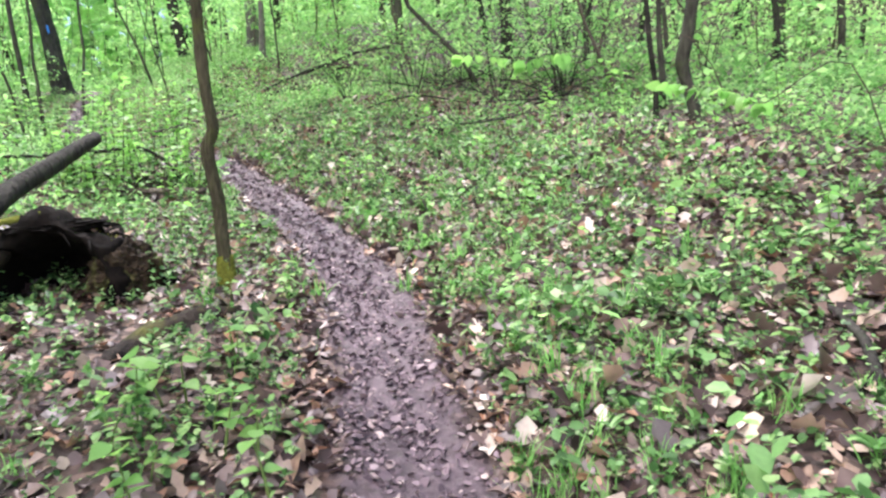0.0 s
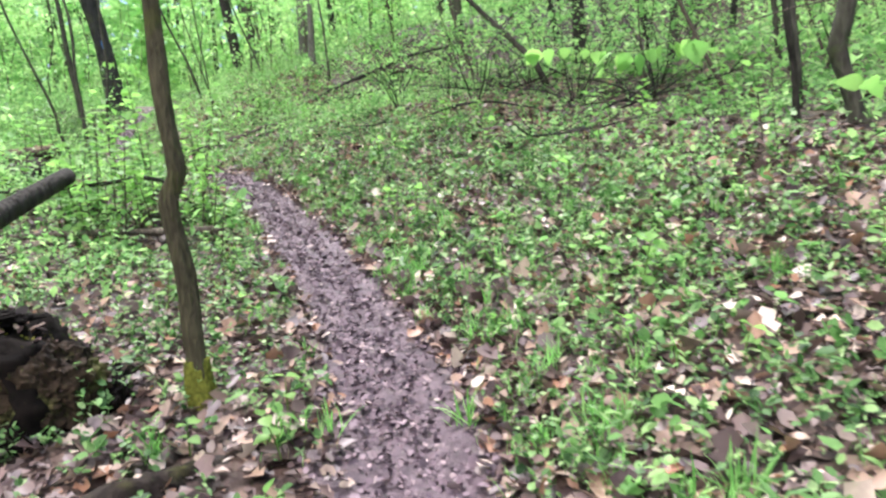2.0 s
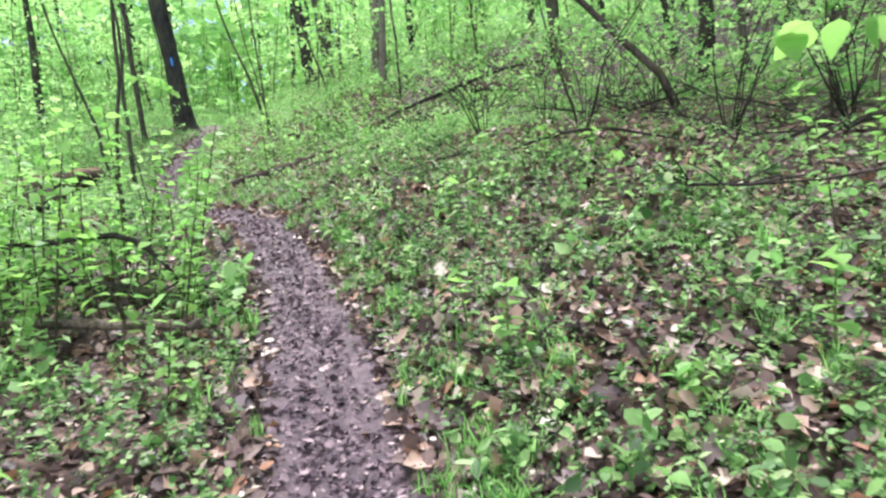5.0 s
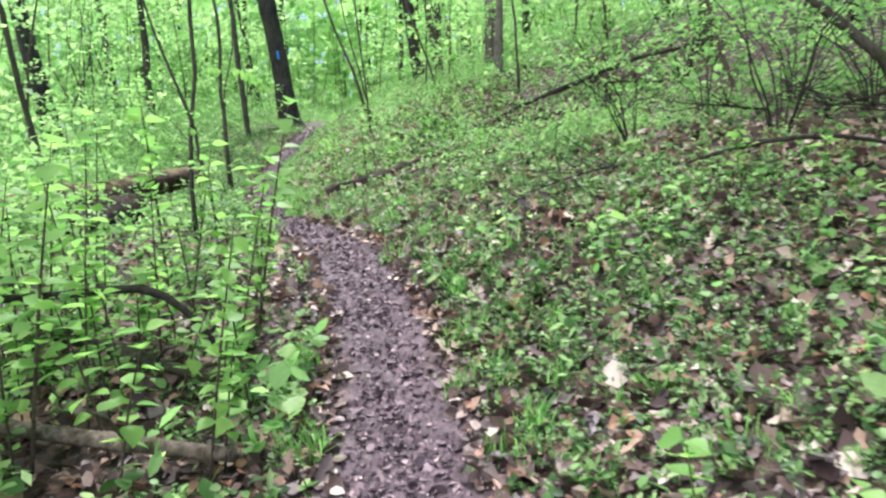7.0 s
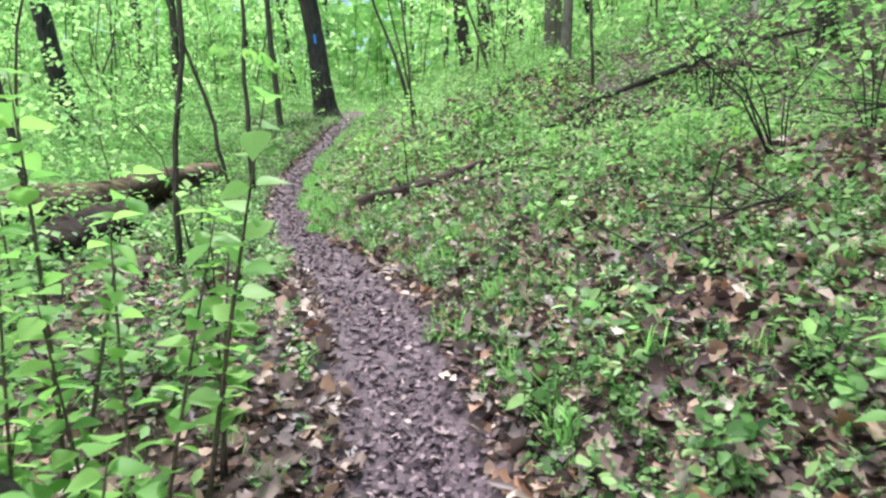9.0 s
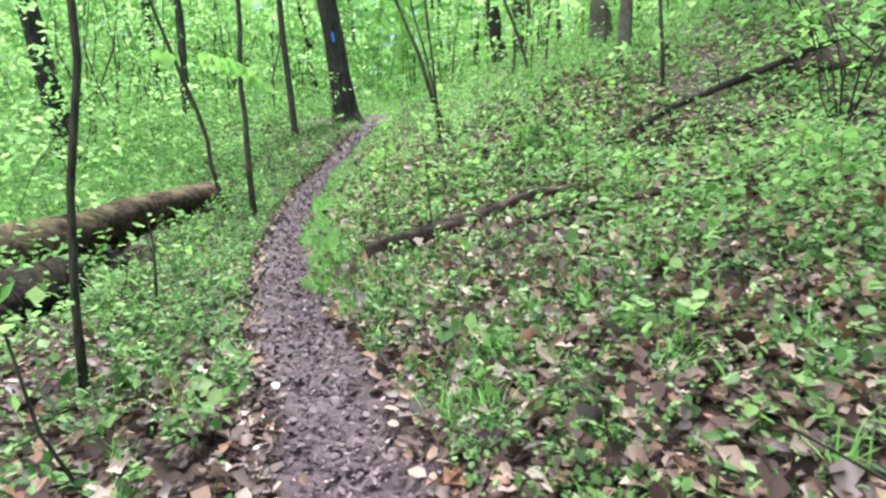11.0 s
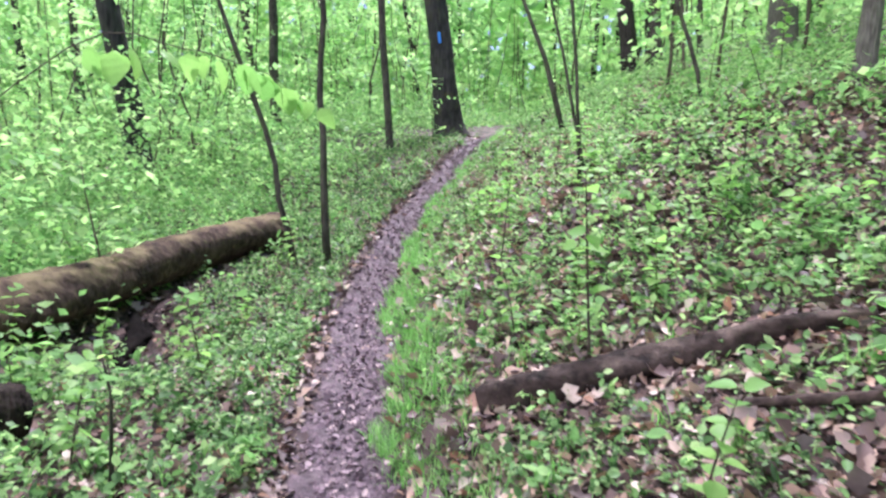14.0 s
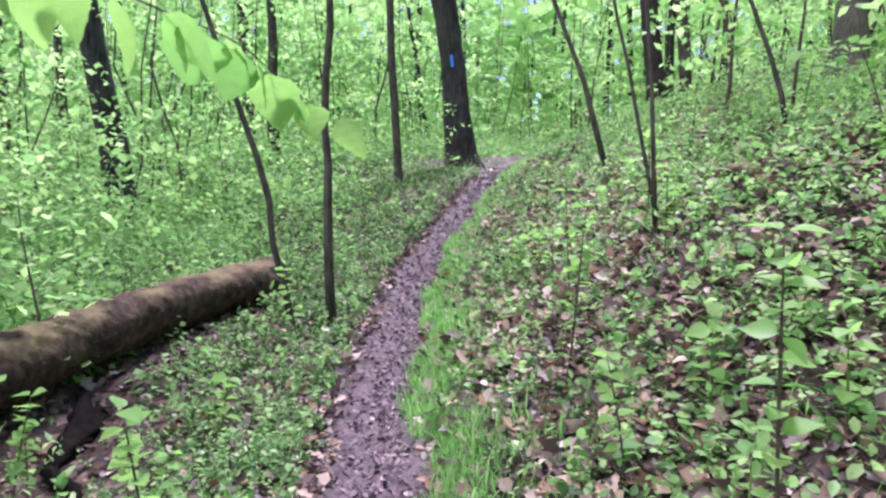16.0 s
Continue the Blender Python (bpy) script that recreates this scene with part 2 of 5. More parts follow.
# ---- builders ----
def mesh_object(name, verts, faces, material, parent=None, smooth=False, label="", attrs=None):
    me = bpy.data.meshes.new(name)
    verts = np.asarray(verts, dtype=np.float32)
    if isinstance(faces, np.ndarray):
        k = faces.shape[1]
        me.vertices.add(len(verts))
        me.vertices.foreach_set("co", verts.ravel())
        me.loops.add(faces.size)
        me.loops.foreach_set("vertex_index", faces.astype(np.int32).ravel())
        me.polygons.add(len(faces))
        me.polygons.foreach_set("loop_start", np.arange(0, faces.size, k, dtype=np.int32))
        me.update(calc_edges=True)
    else:
        me.from_pydata(verts.tolist(), [], faces)
    me.materials.append(material)
    if smooth:
        me.polygons.foreach_set("use_smooth", np.ones(len(me.polygons), dtype=bool))
    for key, vals in (attrs or {}).items():
        me.attributes.new(key, "FLOAT", "POINT").data.foreach_set("value", np.asarray(vals, dtype=np.float32))
    me.validate()
    ob = new(name, me)
    if parent is not None:
        ob.parent = parent
    if label:
        tagged(ob, label)
    return ob


def thing(name, x, y, z, label, category, group="", kind=""):
    e = new(name)
    e.location = (x, y, z)
    return tagged(e, label, category, group, kind)


def turns(yaw, pitch, roll):
    cy, sy, cp, sp, cr, sr = np.cos(yaw), np.sin(yaw), np.cos(pitch), np.sin(pitch), np.cos(roll), np.sin(roll)
    # Rz(yaw) Rx(pitch) Ry(roll)
    m = np.empty((len(yaw), 3, 3))
    m[:, 0, 0], m[:, 0, 1], m[:, 0, 2] = cy * cr - sy * sp * sr, -sy * cp, cy * sr + sy * sp * cr
    m[:, 1, 0], m[:, 1, 1], m[:, 1, 2] = sy * cr + cy * sp * sr, cy * cp, sy * sr - cy * sp * cr
    m[:, 2, 0], m[:, 2, 1], m[:, 2, 2] = -cp * sr, sp, cp * cr
    return m


OVAL_V = np.array([(0, 0, 0), (.33, .36, .05), (.25, .75, .02), (0, 1, -.08), (-.25, .75, .02), (-.33, .36, .05), (0, .45, -.01)])
OVAL_F = np.array([(0, 1, 6), (6, 1, 2), (6, 2, 3), (6, 3, 4), (6, 4, 5), (0, 6, 5)])
HEX_V = np.array([(0, 0, 0), (.31, .30, .05), (.28, .72, .04), (0, 1, -.08), (-.28, .72, .04), (-.31, .30, .05)])
HEX_F = np.array([(0, 1, 2), (0, 2, 3), (0, 3, 4), (0, 4, 5)])
KITE_V = np.array([(0, 0, 0), (.34, .5, .05), (0, 1, -.06), (-.34, .5, .05)])
KITE_F = np.array([(0, 1, 2), (0, 2, 3)])
# a lobed leaf, curled
LOBE_V = np.array([(0, 0, 0), (.40, .20, .12), (.22, .42, .0), (.44, .70, .14), (0, 1.05, -.06), (-.42, .68, .09), (-.22, .40, .0), (-.38, .22, .15)])
LOBE_F = np.array([(0, 1, 2), (0, 2, 6), (0, 6, 7), (2, 3, 4), (2, 4, 6), (6, 4, 5)])


def blades(template, faces, pos, yaw, pitch, roll, size, flat=None):
    m = turns(yaw, pitch, roll)
    t = template[None] * size[:, None, None]
    if flat is not None:
        t = t * np.stack([flat, np.ones_like(flat), np.ones_like(flat)], -1)[:, None, :]
    v = np.einsum("nij,nkj->nki", m, t) + pos[:, None, :]
    f = faces[None] + (np.arange(len(pos)) * len(template))[:, None, None]
    return v.reshape(-1, 3), f.reshape(-1, 3)


def joined(sets):
    vs, fs, n = [], [], 0
    for v, f in sets:
        vs.append(v)
        fs.append(f + n)
        n += len(v)
    return np.concatenate(vs), np.concatenate(fs)


def tube(points, radii, sides=8, lump=0.08, seed=0, cap=True, steps=4):
    """A round limb along points, with an uneven skin. Returns vertices and triangles."""
    rng = np.random.default_rng(seed)
    pts = np.array(points, dtype=float)
    rad = np.array(radii, dtype=float)
    s = np.arange(len(pts))
    fine = np.linspace(0, len(pts) - 1, (len(pts) - 1) * steps + 1)
    # Catmull-Rom through the points
    i = np.clip(fine.astype(int), 0, len(pts) - 2)
    u = (fine - i)[:, None]
    a, b, c, d = pts[np.maximum(i - 1, 0)], pts[i], pts[i + 1], pts[np.minimum(i + 2, len(pts) - 1)]
    line = 0.5 * ((2 * b) + (-a + c) * u + (2 * a - 5 * b + 4 * c - d) * u ** 2 + (-a + 3 * b - 3 * c + d) * u ** 3)
    r = np.interp(fine, s, rad)
    tan = np.gradient(line, axis=0)
    tan /= np.linalg.norm(tan, axis=1)[:, None] + 1e-9
    ref = np.array([1.0, 0.1, 0.05]) if abs(tan[:, 2]).mean() > 0.7 else np.array([0.0, 0.0, 1.0])
    e1 = np.cross(tan, ref)
    e1 /= np.linalg.norm(e1, axis=1)[:, None]
    e2 = np.cross(tan, e1)
    ang = np.arange(sides) / sides * 2 * math.pi
    ph = rng.uniform(0, 6.3, 4)
    k = 1 + lump * (np.sin(ang[None] * 2 + ph[0] + fine[:, None] * 1.3) + np.sin(ang[None] * 3 + ph[1] - fine[:, None] * 2.1) * 0.7) + rng.normal(0, lump * 0.35, (len(fine), sides))
    v = line[:, None, :] + (r[:, None] * k)[..., None] * (np.cos(ang)[None, :, None] * e1[:, None, :] + np.sin(ang)[None, :, None] * e2[:, None, :])
    n = len(fine)
    v = v.reshape(-1, 3)
    f = []
    for a_ in range(n - 1):
        for b_ in range(sides):
            p0, p1 = a_ * sides + b_, a_ * sides + (b_ + 1) % sides
            f += [(p0, p1, p1 + sides), (p0, p1 + sides, p0 + sides)]
    if cap:
        v = np.concatenate([v, line[:1], line[-1:]])
        for b_ in range(sides):
            f.append((n * sides, (b_ + 1) % sides, b_))
            f.append((n * sides + 1, (n - 1) * sides + b_, (n - 1) * sides + (b_ + 1) % sides))
    return v, np.array(f)


# ---- the ground: one sheet to the horizon ----
def build_ground():
    ps = np.concatenate([-np.geomspace(300, 3, 30), np.arange(-2.9, 30, 0.1), np.geomspace(30.2, 400, 40)])
    ds = np.concatenate([-np.geomspace(300, 2.6, 45), np.arange(-2.5, -0.8, 0.12), np.arange(-0.75, 0.8, 0.05), np.arange(0.85, 4.5, 0.13), np.geomspace(4.7, 300, 45)])
    P, D = np.meshgrid(ps, ds, indexing="ij")
    Q = D + trail_q(P)
    X, Y = xy(P, Q)
    rng = np.random.default_rng(3)
    edge = 0.27 + 0.05 * np.sin(P * 1.9) + 0.03 * np.sin(P * 5.3 + 1)
    wob = rng.normal(0, 1, D.shape)
    tr = np.clip((edge + 0.09 - np.abs(D)) / 0.12 + 0.25 * wob * (np.abs(D) < 0.6), 0, 1)
    Z = ground_z(X, Y) + wob * np.where(np.abs(D) < 0.5, 0.006, 0.009) * (np.abs(D) < 6)
    # scuffed hollows along the tread
    Z += tr * 0.018 * (np.sin(P * 7.1 + 3 * np.sin(D * 9)) * np.sin(D * 13 + 2 * np.sin(P * 3.7)))
    n, k = P.shape
    idx = np.arange(n * k).reshape(n, k)
    f = np.stack([idx[:-1, :-1], idx[1:, :-1], idx[1:, 1:], idx[:-1, 1:]], -1).reshape(-1, 4)[:, ::-1]
    ob = mesh_object("ground", np.stack([X, Y, Z], -1).reshape(-1, 3), f, M_GROUND, smooth=True, attrs={"trodden": tr.ravel()})
    return tagged(ob, "forest floor of brown leaf litter with a narrow trodden dirt trail", "ground", kind="structure")


build_ground()
R = np.random.default_rng(11)


def patchy(x, y, f=0.9, s=0.0):
    """Slow variation over the ground, about -1 to 1."""
    return (np.sin(x * f + 1.3 * np.sin(y * f * 0.7 + s)) + np.sin(y * f * 1.3 + 1.1 * np.sin(x * f * 0.8 + 2 + s)) + np.sin((x + y) * f * 2.3 + s)) / 3


def sown(n, p0, p1, d0, d1, near=0.0):
    """Random spots beside the trail; near > 0 crowds them towards the trail."""
    p = R.uniform(p0, p1, n)
    u = R.uniform(0, 1, n) ** (1 + near)
    d = d0 + (d1 - d0) * u
    x, y = xy(p, d + trail_q(p))
    return p, d, x, y


def stuff(name, sets, material, label, category):
    v, f = joined(sets)
    ob = mesh_object(name, v, f, material)
    return tagged(ob, label, category, kind="stuff")


# ---- dead leaves ----
def in_hollow(x, y):
    """Distance from the bare hollow under the mossy log, about 1 at its rim."""
    return np.minimum((x + 9.4) ** 2 + (y - 13.7) ** 2, (x + 10.2) ** 2 + (y - 14.1) ** 2) / 0.5


LOGS = [(-6.24, 13.88, -4.6, 14.85, 0.15), (-5.1, 14.0, -3.6, 14.2, 0.10), (-4.9, 7.45, -2.8, 7.75, 0.10), (-1.68, 3.05, -1.2, 3.98, 0.11), (-11.35, 16.75, -9.2, 10.8, 0.26), (-8.4, 12.45, -7.8, 11.1, 0.22)]


def off_logs(x, y):
    """True where no fallen log lies."""
    ok = np.ones(len(x), dtype=bool)
    for x0, y0, x1, y1, r in LOGS:
        u = np.clip(((x - x0) * (x1 - x0) + (y - y0) * (y1 - y0)) / ((x1 - x0) ** 2 + (y1 - y0) ** 2), 0, 1)
        ok &= np.hypot(x - x0 - u * (x1 - x0), y - y0 - u * (y1 - y0)) > r
    return ok


def litter(n, p0, p1, d0, d1, size, near=0.6):
    p, d, x, y = sown(n, p0, p1, d0, d1, near)
    keep = (np.abs(d) > 0.3) | (R.uniform(0, 1, n) < 0.12)
    keep &= in_hollow(x, y) > R.uniform(-0.3, 0.9, n)
    x, y = x[keep], y[keep]
    n = len(x)
    z = ground_z(x, y) + R.uniform(0.002, 0.03, n)
    return blades(LOBE_V, LOBE_F, np.stack([x, y, z], -1), R.uniform(0, 6.3, n), R.normal(0.15, 0.45, n), R.normal(0, 0.5, n), R.uniform(*size, n), R.uniform(0.5, 1.1, n))


def small_litter(n, p0, p1, d0, d1, size, near=0.6):
    p, d, x, y = sown(n, p0, p1, d0, d1, near)
    keep = in_hollow(x, y) > R.uniform(-0.3, 0.9, n)
    x, y = x[keep], y[keep]
    n = len(x)
    z = ground_z(x, y) + R.uniform(0.0, 0.03, n)
    return blades(HEX_V, HEX_F, np.stack([x, y, z], -1), R.uniform(0, 6.3, n), R.normal(0.1, 0.4, n), R.normal(0, 0.5, n), R.uniform(*size, n), R.uniform(0.6, 1.5, n))


stuff("leaf_litter", [litter(17000, -1, 26, 0.3, 3.8, (0.06, 0.135), 0.2), litter(9000, -1, 26, -0.3, -3, (0.06, 0.125), 0.4),
                      small_litter(33000, -1, 28, 0.28, 4.5, (0.03, 0.085), 0.3), small_litter(18000, -1, 28, -0.28, -4, (0.03, 0.085), 0.4),
                      small_litter(4500, 2, 32, 5, 22, (0.08, 0.16), 0.8), small_litter(2500, 2, 32, -5, -16, (0.08, 0.16), 0.8)],
      M_LITTER, "brown and tan dead leaves strewn over the forest floor", "dead leaves")
stuff("bleached_leaves", [litter(9000, 10, 24, 0.7, 4.4, (0.05, 0.12), 0.1), litter(1500, -1, 11, 0.5, 4, (0.06, 0.13), 0.1), litter(900, 3, 24, -0.4, -2.5, (0.05, 0.11), 0.2), litter(130, -1, 24, 0.1, 0.5, (0.05, 0.10), 0.1), litter(130, -1, 24, -0.1, -0.5, (0.05, 0.10), 0.1)],
      M_BLEACHED, "bleached pinkish tan dead leaves curled on the bank", "dead leaves")


def crumbs(n):
    p = R.uniform(-1, 29, n)
    d = np.clip(R.normal(0, 0.2, n), -0.45, 0.45)
    x, y = xy(p, d + trail_q(p))
    z = ground_z(x, y) + R.uniform(0.0, 0.014, n)
    return blades(HEX_V, HEX_F, np.stack([x, y, z], -1), R.uniform(0, 6.3, n), R.normal(0.08, 0.4, n), R.normal(0, 0.45, n), R.uniform(0.014, 0.062, n) * R.uniform(0.45, 1, n), R.uniform(0.4, 1.6, n))


stuff("trodden_leaves", [crumbs(38000)], M_CRUMB, "torn trodden leaves pressed into the muddy trail", "dead leaves")


# ---- low plants ----
def herbs(n, p0, p1, d0, d1, size, height, per=5, near=0.5, bare=0.1, f=0.9, s=0.0):
    """Low plants with a few leaves each about a stalk."""
    p, d, x, y = sown(n, p0, p1, d0, d1, near)
    bank = np.clip((d - 1.0) / 1.6, 0, 1) * np.where(p < 16.5, 0.12, -0.05) + 0.22 * ((d < 0) & (p > 9.5) & (p < 15.5))
    keep = patchy(x, y, f, s) + R.normal(0, 0.45, n) > bare + bank
    x, y = x[keep], y[keep]
    # most of them stand in clumps about a few of their number
    n = len(x)
    m = max(1, n // 10)
    own = R.integers(0, m, n)
    crowd = R.uniform(0, 1, n) < 0.62
    wide = R.uniform(0.05, 0.15, m)[own]
    x = np.where(crowd, x[own] + R.normal(0, 1, n) * wide, x)
    y = np.where(crowd, y[own] + R.normal(0, 1, n) * wide, y)
    tall = np.where(crowd, R.uniform(0.7, 1.9, m)[own], 0.9)
    keep = np.abs(trail_d(x, y)) > 0.32 + 0.14 * R.uniform(0, 1, n)
    keep &= (in_hollow(x, y) > R.uniform(0.1, 1.2, n)) & off_logs(x, y)
    x, y, tall = x[keep], y[keep], tall[keep]
    n = len(x)
    h = R.uniform(*height, n) * tall
    big = R.uniform(*size, n) * (0.7 + 0.6 * R.uniform(0, 1, n) ** 3)
    k = np.repeat(np.arange(n), per)
    j = np.tile(np.arange(per), n)
    yaw = R.uniform(0, 6.3, n)[k] + j * 2.4 + R.normal(0, 0.3, len(k))
    lvl = h[k] * (1 - 0.5 * (j / per)) + R.normal(0, 0.012, len(k))
    pos = np.stack([x[k], y[k], ground_z(x[k], y[k]) + lvl], -1)
    shape = (OVAL_V, OVAL_F) if size[1] > 0.07 else (HEX_V, HEX_F)
    return blades(*shape, pos, yaw, R.normal(0.22, 0.55, len(k)), R.normal(0, 0.4, len(k)), big[k] * R.uniform(0.6, 1.15, len(k)), R.uniform(0.45, 1.4, n)[k])


stuff("ground_plants", [herbs(11500, -1, 12.5, 0.34, 3.2, (0.022, 0.052), (0.02, 0.10), 5, 0.05, -0.5, 2.3),
                        herbs(5200, 12.5, 26, 0.34, 3.2, (0.022, 0.05), (0.02, 0.09), 5, 0.05, -0.2, 2.3),
                        herbs(5000, 5, 15, 0.34, 2.6, (0.022, 0.05), (0.02, 0.10), 5, 0.1, -0.5, 3.1, 2),
                        herbs(6000, -1, 28, -0.34, -3.2, (0.028, 0.06), (0.02, 0.14), 5, 0.2, -0.15, 2.1, 3),
                        herbs(2600, -1, 28, 0.4, 4, (0.05, 0.09), (0.05, 0.2), 5, 0.2, -0.15, 1.7, 5),
                        herbs(1700, -1, 28, -0.4, -4, (0.05, 0.08), (0.06, 0.24), 6, 0.3, -0.15, 1.7, 7),
                        herbs(900, 10.2, 14.5, -0.42, -2.6, (0.045, 0.085), (0.04, 0.22), 5, 0.1, -0.4, 2.1, 21),
                        herbs(1700, 1.5, 9.5, -0.36, -2.4, (0.028, 0.06), (0.03, 0.15), 5, 0.1, -0.35, 2.4, 33),
                        herbs(4600, 14.5, 27, -0.34, -2.4, (0.03, 0.068), (0.03, 0.16), 5, 0.3, -0.7, 2.0, 31),
                        herbs(2200, 12.5, 24, -0.36, -1.7, (0.03, 0.06), (0.03, 0.14), 5, 0.2, -0.4, 2.0, 9)],
      M_HERB, "low green woodland plants and seedlings among dead leaves", "undergrowth")
stuff("broad_leaved_plants", [herbs(4200, 15.5, 27, 0.5, 3.2, (0.025, 0.055), (0.03, 0.15), 5, 0.1, -0.6, 2.2, 41),
                              herbs(1500, 15.5, 27, -0.4, -2.2, (0.025, 0.055), (0.03, 0.15), 5, 0.1, -0.5, 2.2, 43),
                              herbs(620, 11.5, 24, 0.8, 4.2, (0.06, 0.10), (0.04, 0.22), 4, 0.1, -0.5, 1.7, 11), herbs(350, 2, 11.5, 0.7, 4, (0.05, 0.085), (0.04, 0.2), 4, 0.1, -0.3, 1.7, 12),
                              herbs(240, 7.5, 10, -0.45, -2.8, (0.06, 0.11), (0.06, 0.34), 5, 0.1, -0.5, 1.9, 35),
                              herbs(480, 12.5, 25, -0.4, -2.6, (0.06, 0.10), (0.05, 0.25), 5, 0.1, -0.4, 1.7, 13)],
      M_UNDER, "pale green broad-leaved woodland plants", "undergrowth")


def far_herbs(n, p0, p1, d0, d1, size, height, per, near, bare, f, s):
    p, d, x, y = sown(n, p0, p1, d0, d1, near)
    keep = patchy(x, y, f, s) + R.normal(0, 0.45, n) > bare
    keep &= (in_hollow(x, y) > R.uniform(0.3, 1.2, n)) & off_logs(x, y)
    x, y = x[keep], y[keep]
    n = len(x)
    h = R.uniform(*height, n) * R.uniform(0.3, 1, n)
    k = np.repeat(np.arange(n), per)
    spread = R.uniform(0.02, 0.12, len(k)) + h[k] * 0.15
    a = R.uniform(0, 6.3, len(k))
    px, py = x[k] + spread * np.cos(a), y[k] + spread * np.sin(a)
    pos = np.stack([px, py, ground_z(px, py) + h[k] * R.uniform(0.35, 1.0, len(k))], -1)
    shape = (HEX_V, HEX_F) if size[1] < 0.094 else (KITE_V, KITE_F)
    return blades(*shape, pos, R.uniform(0, 6.3, len(k)), R.normal(-0.35, 0.45, len(k)), R.normal(0, 0.4, len(k)), R.uniform(*size, len(k)) * R.uniform(0.6, 1.1, len(k)), R.uniform(0.6, 1.4, n)[k])


stuff("forest_undergrowth", [far_herbs(2700, 14.6, 26, -2.0, -7, (0.095, 0.135), (0.08, 0.7), 7, 0.1, -0.4, 1.5, 12),
                             far_herbs(800, 1, 12, 0.8, 5, (0.055, 0.09), (0.05, 0.28), 5, 0.0, -0.1, 2.1, 13),
                             far_herbs(4400, 6, 33, -2.5, -13, (0.095, 0.15), (0.3, 2.3), 8, 0.1, -0.3, 1.1, 9),
                             far_herbs(1300, 13, 24, 1.0, 6, (0.07, 0.0935), (0.05, 0.3), 5, 0.0, -0.3, 1.7, 10),
                             far_herbs(4200, 13, 31, -2.6, -9, (0.06, 0.10), (0.2, 1.7), 7, 0.0, -0.7, 1.3, 6),
                             far_herbs(2900, 13, 26, 1.9, 6, (0.045, 0.085), (0.05, 0.5), 6, 0.0, -0.6, 1.7, 3),
                             far_herbs(5000, 0, 32, 2.4, 7.5, (0.035, 0.08), (0.05, 0.3), 6, 0.2, -0.2, 1.7, 1),
                             far_herbs(1800, 14, 34, 0.8, 8, (0.035, 0.075), (0.06, 0.34), 6, 0.1, -0.3, 1.7, 1),
                             far_herbs(2000, 6, 13, -1.5, -9, (0.05, 0.095), (0.08, 0.75), 7, 0.15, -0.1, 1.6, 2),
                             far_herbs(5800, 13, 36, -1.5, -11, (0.05, 0.095), (0.08, 0.75), 7, 0.15, -0.55, 1.3, 2),
                             far_herbs(1900, -1, 8, -2.4, -10, (0.045, 0.085), (0.06, 0.5), 7, 0.1, -0.35, 1.3, 2),
                             far_herbs(6500, 4, 50, -8, -26, (0.11, 0.19), (0.2, 1.3), 7, 0.3, -0.9, 0.6, 4),
                             far_herbs(6500, 4, 50, 6, 26, (0.10, 0.16), (0.15, 0.9), 7, 0.3, -0.6, 0.6, 6),
                             far_herbs(4000, 29, 52, -14, 14, (0.10, 0.16), (0.15, 1.2), 7, 0.0, -0.9, 0.6, 6),
                             far_herbs(4000, -2, 8, 4.5, 16, (0.06, 0.12), (0.1, 0.5), 7, 0.2, -0.3, 0.9, 8)],
      M_UNDER, "bright green undergrowth spread through the wood", "undergrowth")


GRASS_V = np.array([(-.02, 0, 0), (.02, 0, 0), (.022, .35, .05), (-.022, .35, .05), (.016, .7, .03), (-.016, .7, .03), (0, 1, -.12)])
GRASS_F = np.array([(0, 1, 2), (0, 2, 3), (3, 2, 4), (3, 4, 5), (5, 4, 6)])


def grass(n, p0, p1, d0, spread, size, tufts=0.6, side=1):
    """Blades that thin out away from a ragged edge of the trail, most of them in tufts."""
    p = R.uniform(p0, p1, n)
    edge = d0 + 0.06 * np.sin(p * 2.7 + 1) + 0.05 * np.sin(p * 6.1) + 0.03 * np.sin(p * 14.3)
    d = side * (edge + np.abs(R.normal(0, spread, n)))
    m = max(1, n // 26)
    own = R.integers(0, m, n)
    crowd = R.uniform(0, 1, n) < tufts
    p = np.where(crowd, p[own] + R.normal(0, 0.028, n), p)
    d = np.where(crowd, d[own] + R.normal(0, 0.028, n), d)
    ends = np.minimum(np.clip((p - p0) / 1.5, 0, 1), np.clip((p1 - p) / 1.5, 0, 1))
    keep = R.uniform(0, 1, n) < ends + 0.05
    p, d, long = p[keep], d[keep], np.where(crowd, R.uniform(0.6, 1.5, m)[own], 0.8)[keep]
    n = len(p)
    x, y = xy(p, d + trail_q(p))
    pos = np.stack([x, y, ground_z(x, y) - 0.005], -1)
    return blades(GRASS_V, GRASS_F, pos, R.uniform(0, 6.3, n), R.normal(1.05, 0.32, n), R.normal(0, 0.3, n), R.uniform(*size, n) * long)


stuff("trailside_grass", [grass(30000, 14.2, 28.5, 0.25, 0.20, (0.06, 0.17), 0.35), grass(9000, 15, 29, 0.35, 0.55, (0.05, 0.14), 0.6), grass(5200, -1, 14.8, 0.32, 0.40, (0.06, 0.16), 0.9),
                          grass(2500, -1, 29, 0.33, 0.5, (0.06, 0.15), 0.9, -1), grass(5500, -1, 17, 0.5, 1.4, (0.05, 0.15), 0.95)],
      M_GRASS, "fresh bright green grass along the edge of the trail", "grass")


